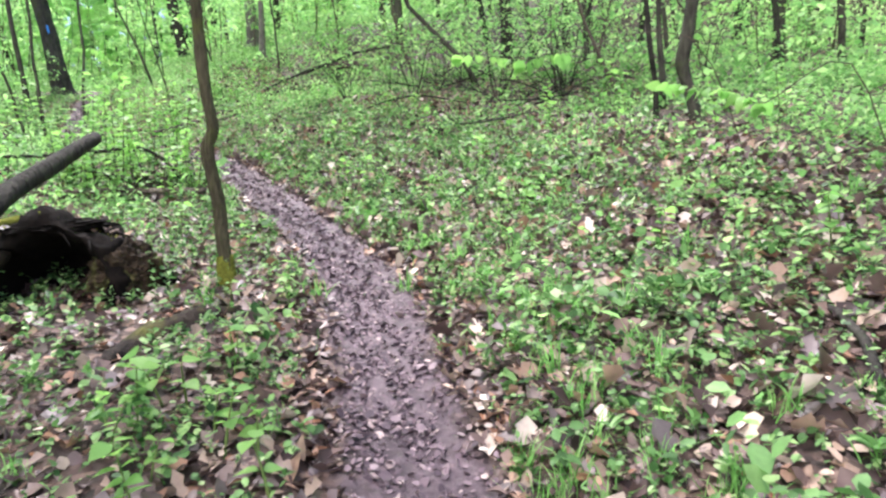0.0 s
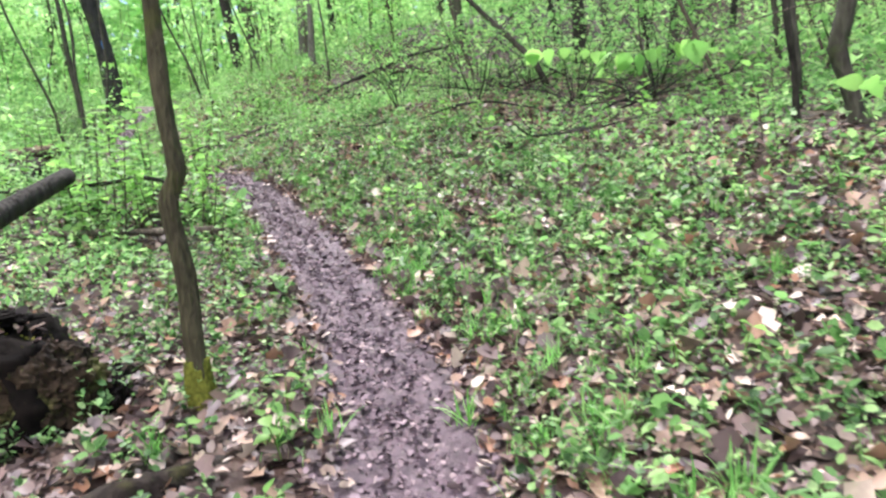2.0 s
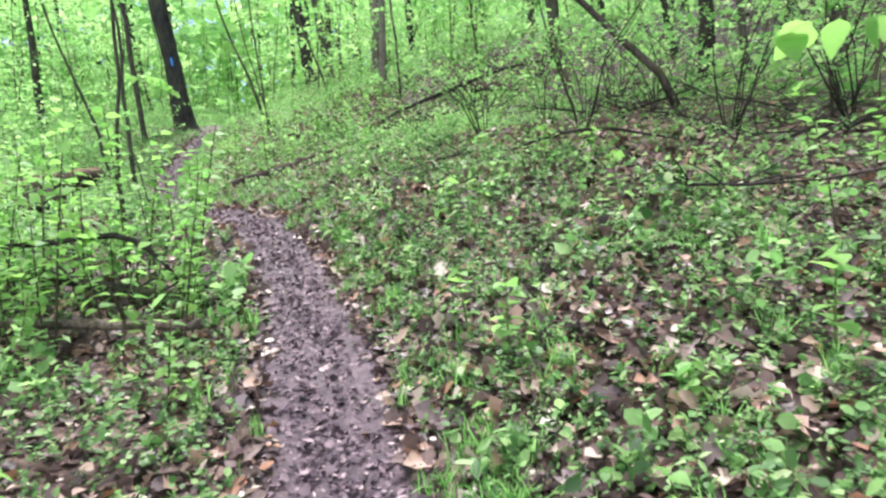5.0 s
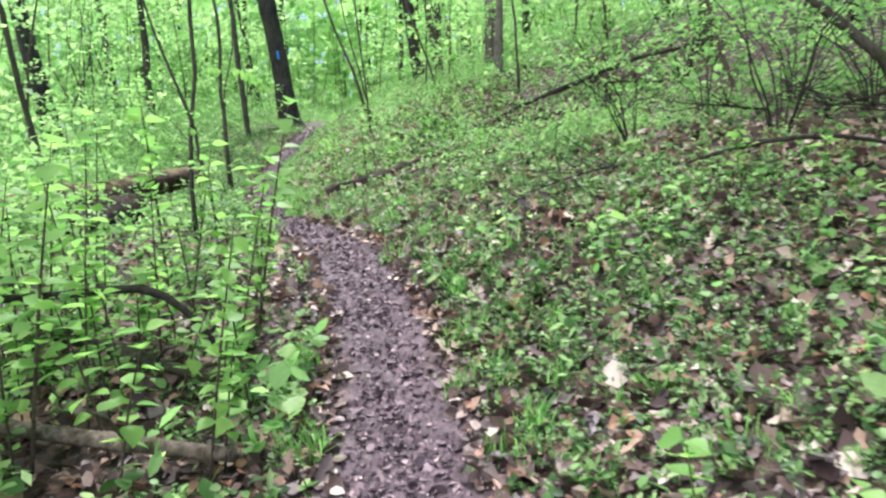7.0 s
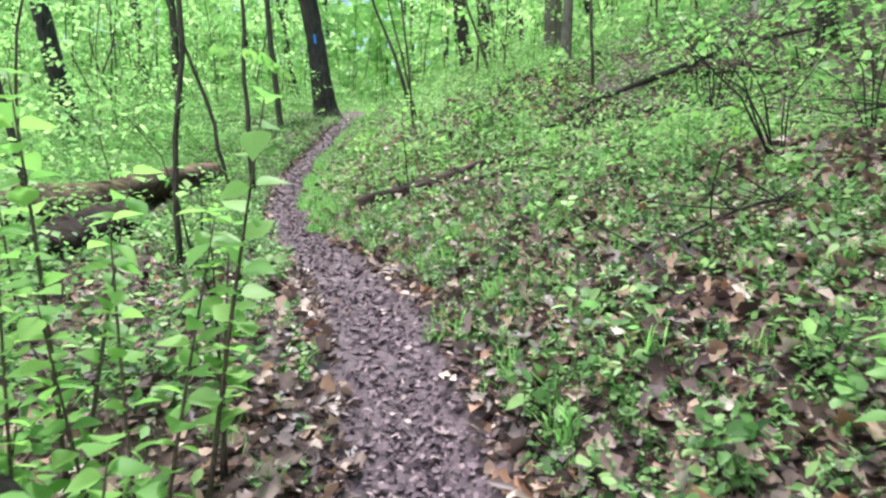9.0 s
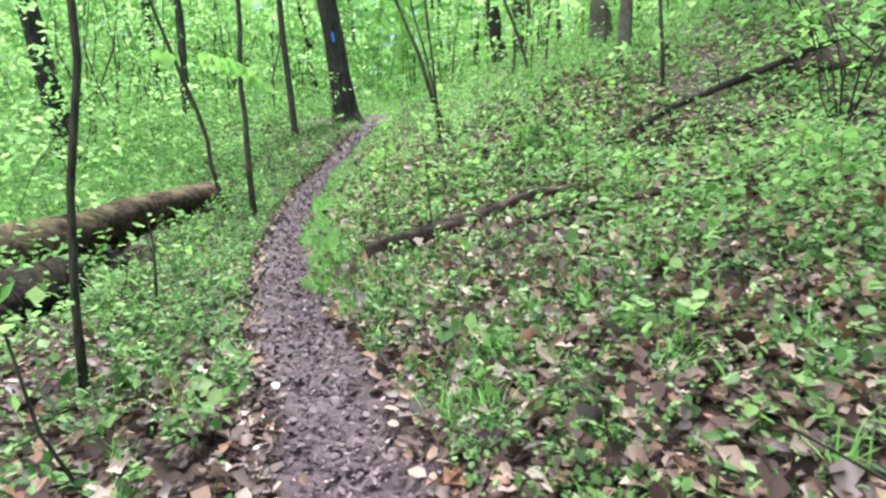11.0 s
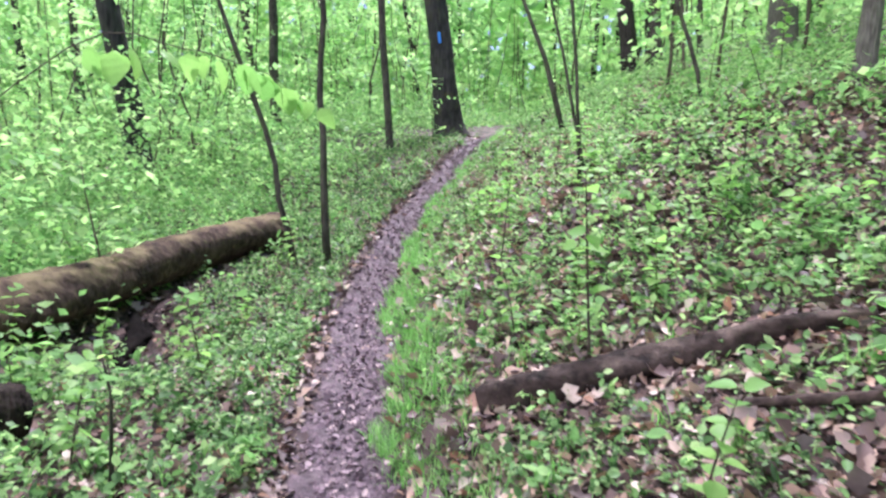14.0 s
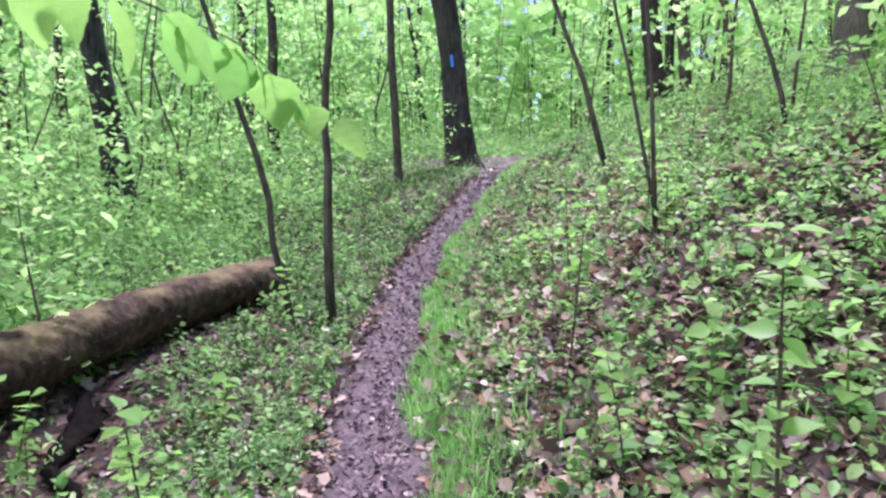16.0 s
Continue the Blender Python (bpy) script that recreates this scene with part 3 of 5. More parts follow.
# ---- trees ----
def crown_leaves(n, centre, spread, size, rng, clump=14):
    """Leaves in loose clumps, with gaps between them."""
    m = max(1, n // clump)
    c = rng.normal(0, 1, (m, 3))
    c /= np.linalg.norm(c, axis=1)[:, None]
    c = c * (rng.uniform(0.25, 1, m) ** 0.6)[:, None] * np.array(spread) + np.array(centre)
    k = np.repeat(np.arange(m), clump)
    pos = c[k] + rng.normal(0, 1, (len(k), 3)) * np.array(spread) * 0.10 * np.array([1, 1, 0.5])
    return blades(KITE_V, KITE_F, pos, rng.uniform(0, 6.3, len(k)), rng.normal(-0.25, 0.4, len(k)), rng.normal(0, 0.35, len(k)), rng.uniform(*size, len(k)), rng.uniform(0.8, 1.3, len(k)))


def layered_leaves(pts, twigs, rng, per, size):
    """Leaves set in flat sprays along twigs."""
    sets = []
    for a, b in twigs:
        u = rng.uniform(0.15, 1.05, per)
        pos = a[None] + (b - a)[None] * u[:, None] + rng.normal(0, 1, (per, 3)) * np.array([0.10, 0.10, 0.035])
        sets.append(blades(KITE_V, KITE_F, pos, rng.uniform(0, 6.3, per), rng.normal(-0.2, 0.3, per), rng.normal(0, 0.3, per), rng.uniform(*size, per), rng.uniform(0.9, 1.4, per)))
    return joined(sets)


def crooked(rel, rad, rng, step, amount):
    """More points along a stem, set a little off the line."""
    out, rr = [rel[0]], [rad[0]]
    for i in range(len(rel) - 1):
        n = max(1, int(np.linalg.norm(rel[i + 1] - rel[i]) / step))
        for j in range(1, n + 1):
            u = j / n
            off = rng.normal(0, amount, 3) * np.array([1, 1, 0]) if j < n or i == len(rel) - 2 else 0
            out.append(rel[i] * (1 - u) + rel[i + 1] * u + off)
            rr.append((rad[i] * (1 - u) + rad[i + 1] * u) * rng.uniform(0.93, 1.07))
    return np.array(out), np.array(rr)


def make_tree(name, label, points, dia, material, group="", top=None, crown=(2.2, 480), limbs=5, seed=0, flare=1.35, category="tree", leaf=(0.10, 0.2), sides=12, mat_leaf=None, lump=0.05):
    """A tree through the given stem points (world metres, base first), carried on upwards to height top."""
    rng = np.random.default_rng(seed)
    base = np.array(points[0], dtype=float)
    base[2] = gz(base[0], base[1]) - 0.05
    rel = [np.zeros(3)] + [np.array(q, dtype=float) - base for q in points[1:]]
    if top is None:
        top = 11.0
    way = rel[-1] - rel[-2]
    way = way / max(0.01, way[2])
    way[:2] = np.clip(way[:2], -0.25, 0.25) * 0.6
    last = rel[-1].copy()
    while last[2] < top - 0.5:
        last = last + way * min(2.5, top - last[2]) + np.array([rng.normal(0, 0.08), rng.normal(0, 0.08), 0])
        rel.append(last.copy())
    rel = np.array(rel)
    rad = dia / 2 * (1 - 0.72 * rel[:, 2] / rel[-1, 2])
    if flare > 1:
        low = rel[0] + (rel[1] - rel[0]) * min(0.4, 0.35 / max(0.3, rel[1][2]))
        rel = np.insert(rel, 1, low, 0)
        rad = np.insert(rad, 1, dia / 2 * 1.05)
        rad[0] *= flare
    rel, rad = crooked(rel, rad, rng, 0.8, 0.01 + dia * 0.05)
    t = thing(name, *base, label, category, group)
    v, f = tube(rel, rad, sides, lump, seed, steps=2 if lump < 0.06 else 6)
    mesh_object("trunk", v, f, material, t, smooth=True)
    hs = rel[:, 2]
    twigs = []
    for i in range(limbs):
        h = top * (0.45 + 0.5 * (i + rng.uniform(0, 0.6)) / limbs)
        s = np.array([np.interp(h, hs, rel[:, j]) for j in range(3)])
        a = rng.uniform(0, 6.3)
        ln = crown[0] * rng.uniform(0.5, 0.95)
        e = s + np.array([math.cos(a) * ln, math.sin(a) * ln, ln * rng.uniform(0.25, 0.7)])
        mid = (s + e) / 2 + np.array([0, 0, 0.12 * ln])
        rr = max(0.008, dia * 0.16)
        v, f = tube([s, mid, e], [rr, rr * 0.6, rr * 0.25], 5, 0.08, seed + i, steps=3)
        mesh_object("limb", v, f, material, t, smooth=True)
        twigs.append((mid, e))
    c = (rel[-1][0], rel[-1][1], top * 0.78)
    sets = [crown_leaves(crown[1], c, (crown[0], crown[0], top * 0.26), leaf, rng)]
    for s, e in twigs:
        sets.append(crown_leaves(crown[1] // 12 + 14, e, (crown[0] * 0.35,) * 2 + (crown[0] * 0.2,), leaf, rng))
    v, f = joined(sets)
    mesh_object("crown", v, f, mat_leaf or M_CROWN, t)
    return t


def make_sapling(name, label, points, dia, top, seed, group="", twigs=9, per=22, leaf=(0.05, 0.10), material=None, low=0.3, reach=0.7, mat_leaf=None):
    """A young tree: a thin stem, side twigs and flat sprays of leaves."""
    rng = np.random.default_rng(seed)
    base = np.array(points[0], dtype=float)
    base[2] = gz(base[0], base[1]) - 0.03
    rel = [np.zeros(3)] + [np.array(q, dtype=float) - base for q in points[1:]]
    last = rel[-1].copy()
    way = (rel[-1] - rel[-2]) / max(0.05, (rel[-1] - rel[-2])[2])
    way[:2] = np.clip(way[:2], -0.3, 0.3)
    while last[2] < top - 0.2:
        last = last + way * min(0.9, top - last[2]) + np.array([rng.normal(0, 0.04), rng.normal(0, 0.04), 0])
        rel.append(last.copy())
    rel = np.array(rel)
    rad = np.maximum(dia / 2 * (1 - 0.75 * rel[:, 2] / rel[-1, 2]), 0.003)
    rel, rad = crooked(rel, rad, rng, 0.4, 0.006 + dia * 0.06)
    t = thing(name, *base, label, "sapling", group)
    v, f = tube(rel, rad, 6, 0.06, seed, steps=1)
    mesh_object("stem", v, f, material or M_BARK, t, smooth=True)
    ends, sets = [], []
    for i in range(twigs):
        h = top * (low + (1.0 - low) * (i + rng.uniform(0, 0.8)) / twigs)
        s = np.array([np.interp(h, rel[:, 2], rel[:, j]) for j in range(3)])
        a = i * 2.4 + rng.uniform(0, 0.9)
        ln = reach * rng.uniform(0.55, 1.1)
        e = s + np.array([math.cos(a) * ln, math.sin(a) * ln, ln * rng.uniform(0.0, 0.4)])
        rr = max(0.003, dia * 0.12)
        sets.append(tube([s, (s + e) / 2 + np.array([0, 0, 0.05 * ln]), e], [rr, rr * 0.7, rr * 0.3], 3, 0, seed + i, cap=False, steps=2))
        ends.append((s, e))
    v, f = joined(sets)
    tagged(mesh_object("branchwork", v, f, material or M_BARK, t, smooth=True), kind="stuff")
    v, f = layered_leaves(rel, ends, rng, per, leaf)
    mesh_object("crown", v, f, mat_leaf or M_CROWN, t)
    return t


# the marked tree by the trail
marked = make_tree("tree", "large dark-barked tree with a blue painted trail mark", [(-14.33, 24.62, 4.25), (-14.55, 24.45, 6.4), (-14.8, 24.26, 8.4)], 0.66, M_BARKFURROW, top=15, crown=(3.2, 500), limbs=7, seed=1, flare=1.5, sides=32, lump=0.061)


def blaze_mark(parent):
    """A painted bar that hugs the bark and faces the trail."""
    c = Vector((-14.33, 24.62, gz(-14.33, 24.62) - 0.05))
    a0 = math.atan2(12.0 - 24.5, -5.5 + 14.5)
    v, f = [], []
    for i in range(7):
        for j in range(9):
            h = 2.26 + 0.26 * j / 8
            r = 0.337 - 0.014 * h
            a = a0 - 0.12 + (i - 3) * 0.034 + 0.01 * math.sin(j * 2.1 + i)
            ax = np.array([-0.09, -0.07]) * h
            v.append((ax[0] + r * 1.11 * math.cos(a), ax[1] + r * 1.11 * math.sin(a), h))
    for i in range(6):
        for j in range(8):
            f.append((i * 9 + j, (i + 1) * 9 + j, (i + 1) * 9 + j + 1, i * 9 + j + 1))
    return mesh_object("blaze", v, f, M_BLAZE, parent, smooth=True, label="blue painted trail mark")


blaze_mark(marked)
make_tree("tree", "dark tree trunk rising from bright undergrowth", [(-17.1, 18.1, 3.0), (-17.25, 17.8, 5.2), (-17.4, 17.5, 7.2)], 0.5, M_BARKFURROW, top=14, crown=(3, 1500), limbs=6, seed=2, flare=1.4, sides=16)
make_tree("tree", "slim straight dark tree behind the mossy log", [(-17.5, 21.8, 4.0), (-17.58, 21.74, 5.7), (-17.6, 21.7, 7.7)], 0.26, M_BARK, top=11, seed=3)
make_tree("tree", "slim tree among the undergrowth", [(-22.4, 25.0, 4.4), (-22.7, 24.6, 9.2)], 0.22, M_BARK, top=11, seed=4)
make_tree("tree", "slim grey tree standing near the marked tree", [(-14.1, 22.1, 3.5), (-14.3, 21.95, 7.2)], 0.17, M_BARK, top=10, seed=5)
make_tree("tree", "thin dark tree standing near the marked tree", [(-19.4, 29.9, 5.0), (-20.0, 29.4, 9.4)], 0.18, M_BARKDARK, top=10, seed=6)
make_tree("tree", "dark leaning tree on the bank", [(-10.9, 27.8, 5.6), (-11.25, 27.65, 8.4)], 0.46, M_BARKDARK, top=11, seed=7)
make_tree("tree", "grey tree on the upper bank", [(-10.3, 27.9, 5.7), (-10.6, 27.8, 8.4)], 0.3, M_BARK, top=11, seed=8)
make_tree("tree", "pale grey tree trunk on the upper bank", [(-6.6, 22.8, 5.0), (-6.6, 22.8, 6.6)], 0.46, M_BARKPALE, top=12, seed=9)
make_tree("tree", "curved grey-brown tree on the hillside", [(2.93, 7.62, 1.80), (2.83, 7.64, 2.14), (2.75, 7.65, 2.40), (2.78, 7.60, 2.64)], 0.15, M_BARK, top=8, crown=(1.8, 600), seed=11)
make_tree("tree", "thin dark tree beside a curved one on the hillside", [(2.60, 8.08, 1.83), (2.57, 8.06, 2.26), (2.49, 8.03, 2.74)], 0.066, M_BARKDARK, top=7, crown=(1.4, 400), seed=12)
# two trees added sunward so that their full crowns shade the hillside brush
make_tree("tree", "grey-brown tree with a full crown on the hillside", [(-1.3, 18.6, 3.9), (-1.35, 18.55, 6.5)], 0.24, M_BARK, top=9.5, crown=(2.9, 3000), limbs=6, seed=14)
make_tree("tree", "dark tree with a full crown high on the hillside", [(1.5, 17.2, 3.9), (1.42, 17.2, 6.5)], 0.28, M_BARKDARK, top=9, crown=(3.0, 3200), limbs=6, seed=15)
make_tree("tree", "pale grey slim tree behind the brush", [(-5.05, 18.3, 4.1), (-5.0, 18.3, 6.5)], 0.16, M_BARKPALE, top=10, crown=(1.8, 500), seed=16)
# seven more trees, added for the shade of their crowns on the wood behind
make_tree("tree", "dark tree with a light spring crown on the bank", [(-6.73, 26.87, 6.48), (-6.88, 26.77, 9.48)], 0.26, M_BARKDARK, top=9, crown=(2.9, 800), limbs=6, seed=31, leaf=(0.14, 0.24))
make_tree("tree", "dark tree with a light spring crown on the bank", [(-2.43, 25.70, 6.60), (-2.58, 25.60, 9.60)], 0.22, M_BARK, top=9, crown=(2.9, 800), limbs=6, seed=32, leaf=(0.14, 0.24))
make_tree("tree", "dark tree with a light spring crown on the bank", [(-4.94, 31.72, 7.32), (-5.09, 31.62, 10.32)], 0.30, M_BARKDARK, top=9, crown=(2.9, 800), limbs=6, seed=33, leaf=(0.14, 0.24))
make_tree("tree", "dark tree with a light spring crown on the bank", [(-10.35, 31.76, 5.67), (-10.50, 31.66, 8.67)], 0.20, M_BARK, top=9, crown=(2.9, 800), limbs=6, seed=36, leaf=(0.14, 0.24))
make_tree("tree", "dark tree with a light spring crown in the hollow", [(-22.96, 19.73, 4.09), (-23.11, 19.63, 7.09)], 0.24, M_BARK, top=9.5, crown=(2.9, 550), limbs=6, seed=34, leaf=(0.14, 0.24))
make_tree("tree", "dark tree with a light spring crown in the hollow", [(-23.00, 25.32, 4.76), (-23.15, 25.22, 7.76)], 0.30, M_BARKDARK, top=9.5, crown=(2.9, 550), limbs=6, seed=35, leaf=(0.14, 0.24))
make_tree("tree", "dark tree with a light spring crown in the hollow", [(-26.98, 19.92, 4.49), (-27.13, 19.82, 7.49)], 0.26, M_BARKDARK, top=9.5, crown=(2.9, 550), limbs=6, seed=37, leaf=(0.14, 0.24))
green_tree = make_tree("tree", "slender tree with algae-green curved trunk beside the trail", [(-1.50, 4.48, .60), (-1.531, 4.5, .907), (-1.551, 4.528, 1.187), (-1.591, 4.549, 1.428), (-1.610, 4.565, 1.589), (-1.570, 4.588, 1.717), (-1.601, 4.609, 1.947), (-1.623, 4.634, 2.188), (-1.643, 4.666, 2.488)], 0.098, M_BARKGREEN, top=7, crown=(1.3, 500), limbs=4, seed=13, flare=1.45, sides=20, lump=0.085)
mesh_object("moss_collar", *tube([(0, 0, 0.0), (-0.012, 0.006, 0.12), (-0.028, 0.014, 0.26)], [0.088, 0.068, 0.054], 14, 0.1, 400), M_MOSS, green_tree, smooth=True, label="yellow-green moss collar")
make_sapling("sapling", "thin sapling leaning over the fallen mossy log", [(-10.5, 16.3, 2.2), (-10.72, 16.05, 3.75), (-10.88, 15.83, 4.5), (-11.05, 15.58, 5.4)], 0.075, 6.5, 21, low=0.55)
make_sapling("sapling", "straight dark sapling at the edge of the trail", [(-10.15, 16.5, 2.2), (-10.2, 16.47, 3.3), (-10.23, 16.44, 4.1), (-10.2, 16.47, 5.0), (-10.22, 16.46, 5.6)], 0.10, 7.0, 22, low=0.6)
make_sapling("sapling", "thin straight sapling on the bank", [(-7.22, 17.06, 3.16), (-7.28, 17.0, 4.28), (-7.36, 16.95, 5.2)], 0.042, 6.0, 23, low=0.5)
make_sapling("sapling", "thin sapling leaning on the bank", [(-8.94, 20.13, 3.9), (-9.24, 19.99, 5.0), (-9.6, 19.8, 6.0)], 0.08, 6.0, 24, low=0.4)
make_sapling("sapling", "thin bent sapling on the upper bank", [(-6.69, 19.11, 4.1), (-6.88, 19.07, 4.9), (-7.17, 19.0, 5.7)], 0.055, 5.0, 25, low=0.4)
make_sapling("sapling", "dark crooked sapling among low plants", [(-9.8, 12.3, 1.8), (-9.9, 12.2, 2.9), (-9.97, 12.1, 3.65), (-10.05, 12.0, 4.7)], 0.11, 6.0, 26, low=0.55)
make_sapling("sapling", "dark bare-stemmed sapling close to the trail", [(-6.05, 11.05, 1.7), (-6.1, 11.07, 2.2), (-6.09, 11.09, 2.78), (-6.03, 11.15, 3.43), (-6.05, 11.15, 3.9)], 0.058, 5.0, 27, low=0.5)
make_sapling("sapling", "thin sapling on the hillside", [(-4.35, 17.3, 3.8), (-4.4, 17.3, 5.0)], 0.06, 6, 28, low=0.4)
make_sapling("sapling", "dark leaning sapling on the hillside", [(0.6, 13.4, 2.82), (0.37, 13.36, 3.3), (-0.15, 13.33, 3.82), (-0.7, 13.3, 4.4)], 0.13, 4.2, 29, low=0.4)
make_sapling("sapling", "thin leaning sapling beside the grass", [(-7.36, 17.47, 3.3), (-7.77, 17.24, 5.3)], 0.034, 5.6, 30, low=0.4)
make_sapling("sapling", "thin upright stem on the leafy hillside", [(2.9, 8.84, 1.96), (2.84, 8.86, 3.4)], 0.09, 5, 31, low=0.35)
make_sapling("sapling", "many-stemmed sapling on the hillside", [(7.2, 12.3, 2.9), (7.1, 12.35, 4.1)], 0.15, 5, 32, low=0.4)
make_sapling("sapling", "thin dark leaning stem with few leaves", [(-5.05, 10.45, 1.6), (-5.13, 10.3, 1.98), (-5.17, 10.24, 2.35), (-5.22, 10.18, 2.6), (-5.35, 10.05, 2.85)], 0.02, 1.4, 33, twigs=4, per=7, low=0.5, reach=0.35)
make_sapling("sapling", "small leafy sapling at the foot of the marked tree", [(-13.68, 23.09, 3.4), (-13.73, 23.04, 5.0)], 0.022, 1.7, 35, twigs=8, per=16, low=0.15, reach=0.4)
make_sapling("sapling", "short thin bare stick with few leaves", [(-7.26, 12.44, 1.76), (-7.25, 12.45, 2.3)], 0.03, 0.75, 34, twigs=3, per=6, low=0.6, reach=0.2)


def make_shrub(x, y, stems, height, seed):
    """A bush of thin dark stems that fan out from the ground, with sparse leaves."""
    rng = np.random.default_rng(seed)
    t = thing("shrub", x, y, gz(x, y) - 0.03, "tangled shrub of thin dark stems with sparse young leaves", "shrub", "shrubs on the hillside")
    ends = []
    for i in range(stems):
        a = rng.uniform(0, 6.3)
        out = rng.uniform(0.25, 0.75) * height
        h = height * rng.uniform(0.6, 1.1)
        rel = np.array([(0.05 * math.cos(a), 0.05 * math.sin(a), 0), (out * 0.4 * math.cos(a), out * 0.4 * math.sin(a), h * 0.55), (out * math.cos(a + 0.3), out * math.sin(a + 0.3), h)])
        rel, rad = crooked(rel, np.array([0.008, 0.006, 0.003]) * rng.uniform(0.7, 1.5), rng, 0.3, 0.03)
        mesh_object("stem", *tube(rel, rad, 5, 0.05, seed + i, steps=1), M_BARKDARK, t, smooth=True)
        ends.append((rel[len(rel) // 2], rel[-1]))
        ends.append((rel[-2], rel[-1] + np.array([0.3 * math.cos(a + 1), 0.3 * math.sin(a + 1), 0.05])))
    v, f = layered_leaves(None, ends, rng, 13, (0.045, 0.09))
    mesh_object("crown", v, f, M_CROWN, t)
    return t


for i, (sx, sy) in enumerate([(-1.2, 14.1), (0.3, 13.3), (-2.6, 15.7), (2.2, 12.3), (3.2, 13.4), (-0.2, 15.2), (0.9, 15.8), (1.6, 14.4), (-1.6, 17.3), (4.6, 12.0), (0.9, 11.6), (-0.6, 12.2), (-1.9, 13.0), (2.0, 11.4)]):
    make_shrub(sx, sy, 6 + i % 3, 1.2 + 0.25 * (i % 4), 700 + 20 * i)


# ---- more trees of the wood behind ----
def wood():
    rng = np.random.default_rng(77)
    kinds = []
    for i in range(6):
        dia = (0.10, 0.16, 0.24, 0.32, 0.13, 0.40)[i]
        x, y = xy(-40 - 4 * i, -30)
        t = make_tree("tree", "slim woodland tree with fresh spring leaves" if dia < 0.3 else "stout dark woodland tree with fresh spring leaves", [(x, y, 0), (x - 0.12, y - 0.06, gz(x, y) + 3)], dia,
                      (M_BARK, M_BARKDARK)[i % 2], "trees of the wood", top=10 + dia * 8, crown=(2.0 + dia * 2, 190), limbs=5, seed=100 + i, sides=8, leaf=(0.14, 0.26), mat_leaf=M_FAR)
        kinds.append(t)
    done = []
    tries = 0
    while len(done) < 104 and tries < 5000:
        tries += 1
        p, q = rng.uniform(-6, 62), rng.uniform(-34, 32)
        # the last trees are added on the right hillside to shade its slope
        if len(done) >= 90:
            p, q = rng.uniform(8, 20), rng.uniform(7.5, 15)
        x, y = xy(p, q)
        d = float(trail_d(np.float64(x), np.float64(y)))
        far = max(abs(q), p - 24)
        if abs(d) < 6 and p < 33 or (p < 14 and d > 0 and d < 7):
            continue
        if 24 < p < 40 and abs(q + 1.5) < 3:
            continue
        if q < -3 and p < 34 and rng.uniform() < 0.45:
            continue
        if any((x - a) ** 2 + (y - b) ** 2 < 1.6 for a, b in done):
            continue
        done.append((x, y))
        k = kinds[rng.integers(0, 6)]
        c = copy_thing(k, pose(x, y, gz(x, y) - 0.05, rng.uniform(-6, 5), rng.uniform(-7, 4), rng.uniform(0, 360)))
        s = rng.uniform(0.7, 1.15)
        c.scale = (s, s, s)


wood()


def thicket():
    """Young trees of the understorey, with leaves in flat layers."""
    rng = np.random.default_rng(78)
    kinds = []
    for i in range(7):
        top = (1.3, 1.9, 2.6, 3.3, 4.2, 2.2, 5.0)[i]
        x, y = xy(-50 - 4 * i, -36)
        z = gz(x, y)
        kinds.append(make_sapling("sapling", "slender understorey sapling with layered light green leaves", [(x, y, z), (x + 0.05, y + 0.04, z + top * 0.4), (x - 0.03, y + 0.08, z + top * 0.8)], 0.02 + 0.008 * top, top, 200 + i,
                                  "understorey saplings", 7 + 2 * i, 18, (0.07, 0.13) if top < 3 else (0.10, 0.18), M_TWIG, 0.2, 0.35 + 0.17 * top, M_CROWN if i % 2 else M_FAR))
    n, tries = 0, 0
    while n < 270 and tries < 9000:
        tries += 1
        p, q = rng.uniform(2, 48), rng.uniform(-24, 22)
        x, y = xy(p, q)
        d = float(trail_d(np.float64(x), np.float64(y)))
        big = rng.integers(0, 7)
        if p < 31 and (abs(d) < 2.6 or (d > 0 and d < 5.0 and p < 16) or (d > 0 and d < 3.5)):
            continue
        if p < 31 and -4.5 < d < 0 and big not in (0, 1):
            continue
        if 24 < p < 36 and abs(q + 1.0) < 1.2:
            continue
        if p < 9 and 0 < d < 8 and rng.uniform() < 0.8:
            continue
        n += 1
        c = copy_thing(kinds[big], pose(x, y, gz(x, y) - 0.02, rng.uniform(-5, 5), rng.uniform(-5, 5), rng.uniform(0, 360)))
        s = rng.uniform(0.8, 1.25)
        c.scale = (s, s, s)


thicket()


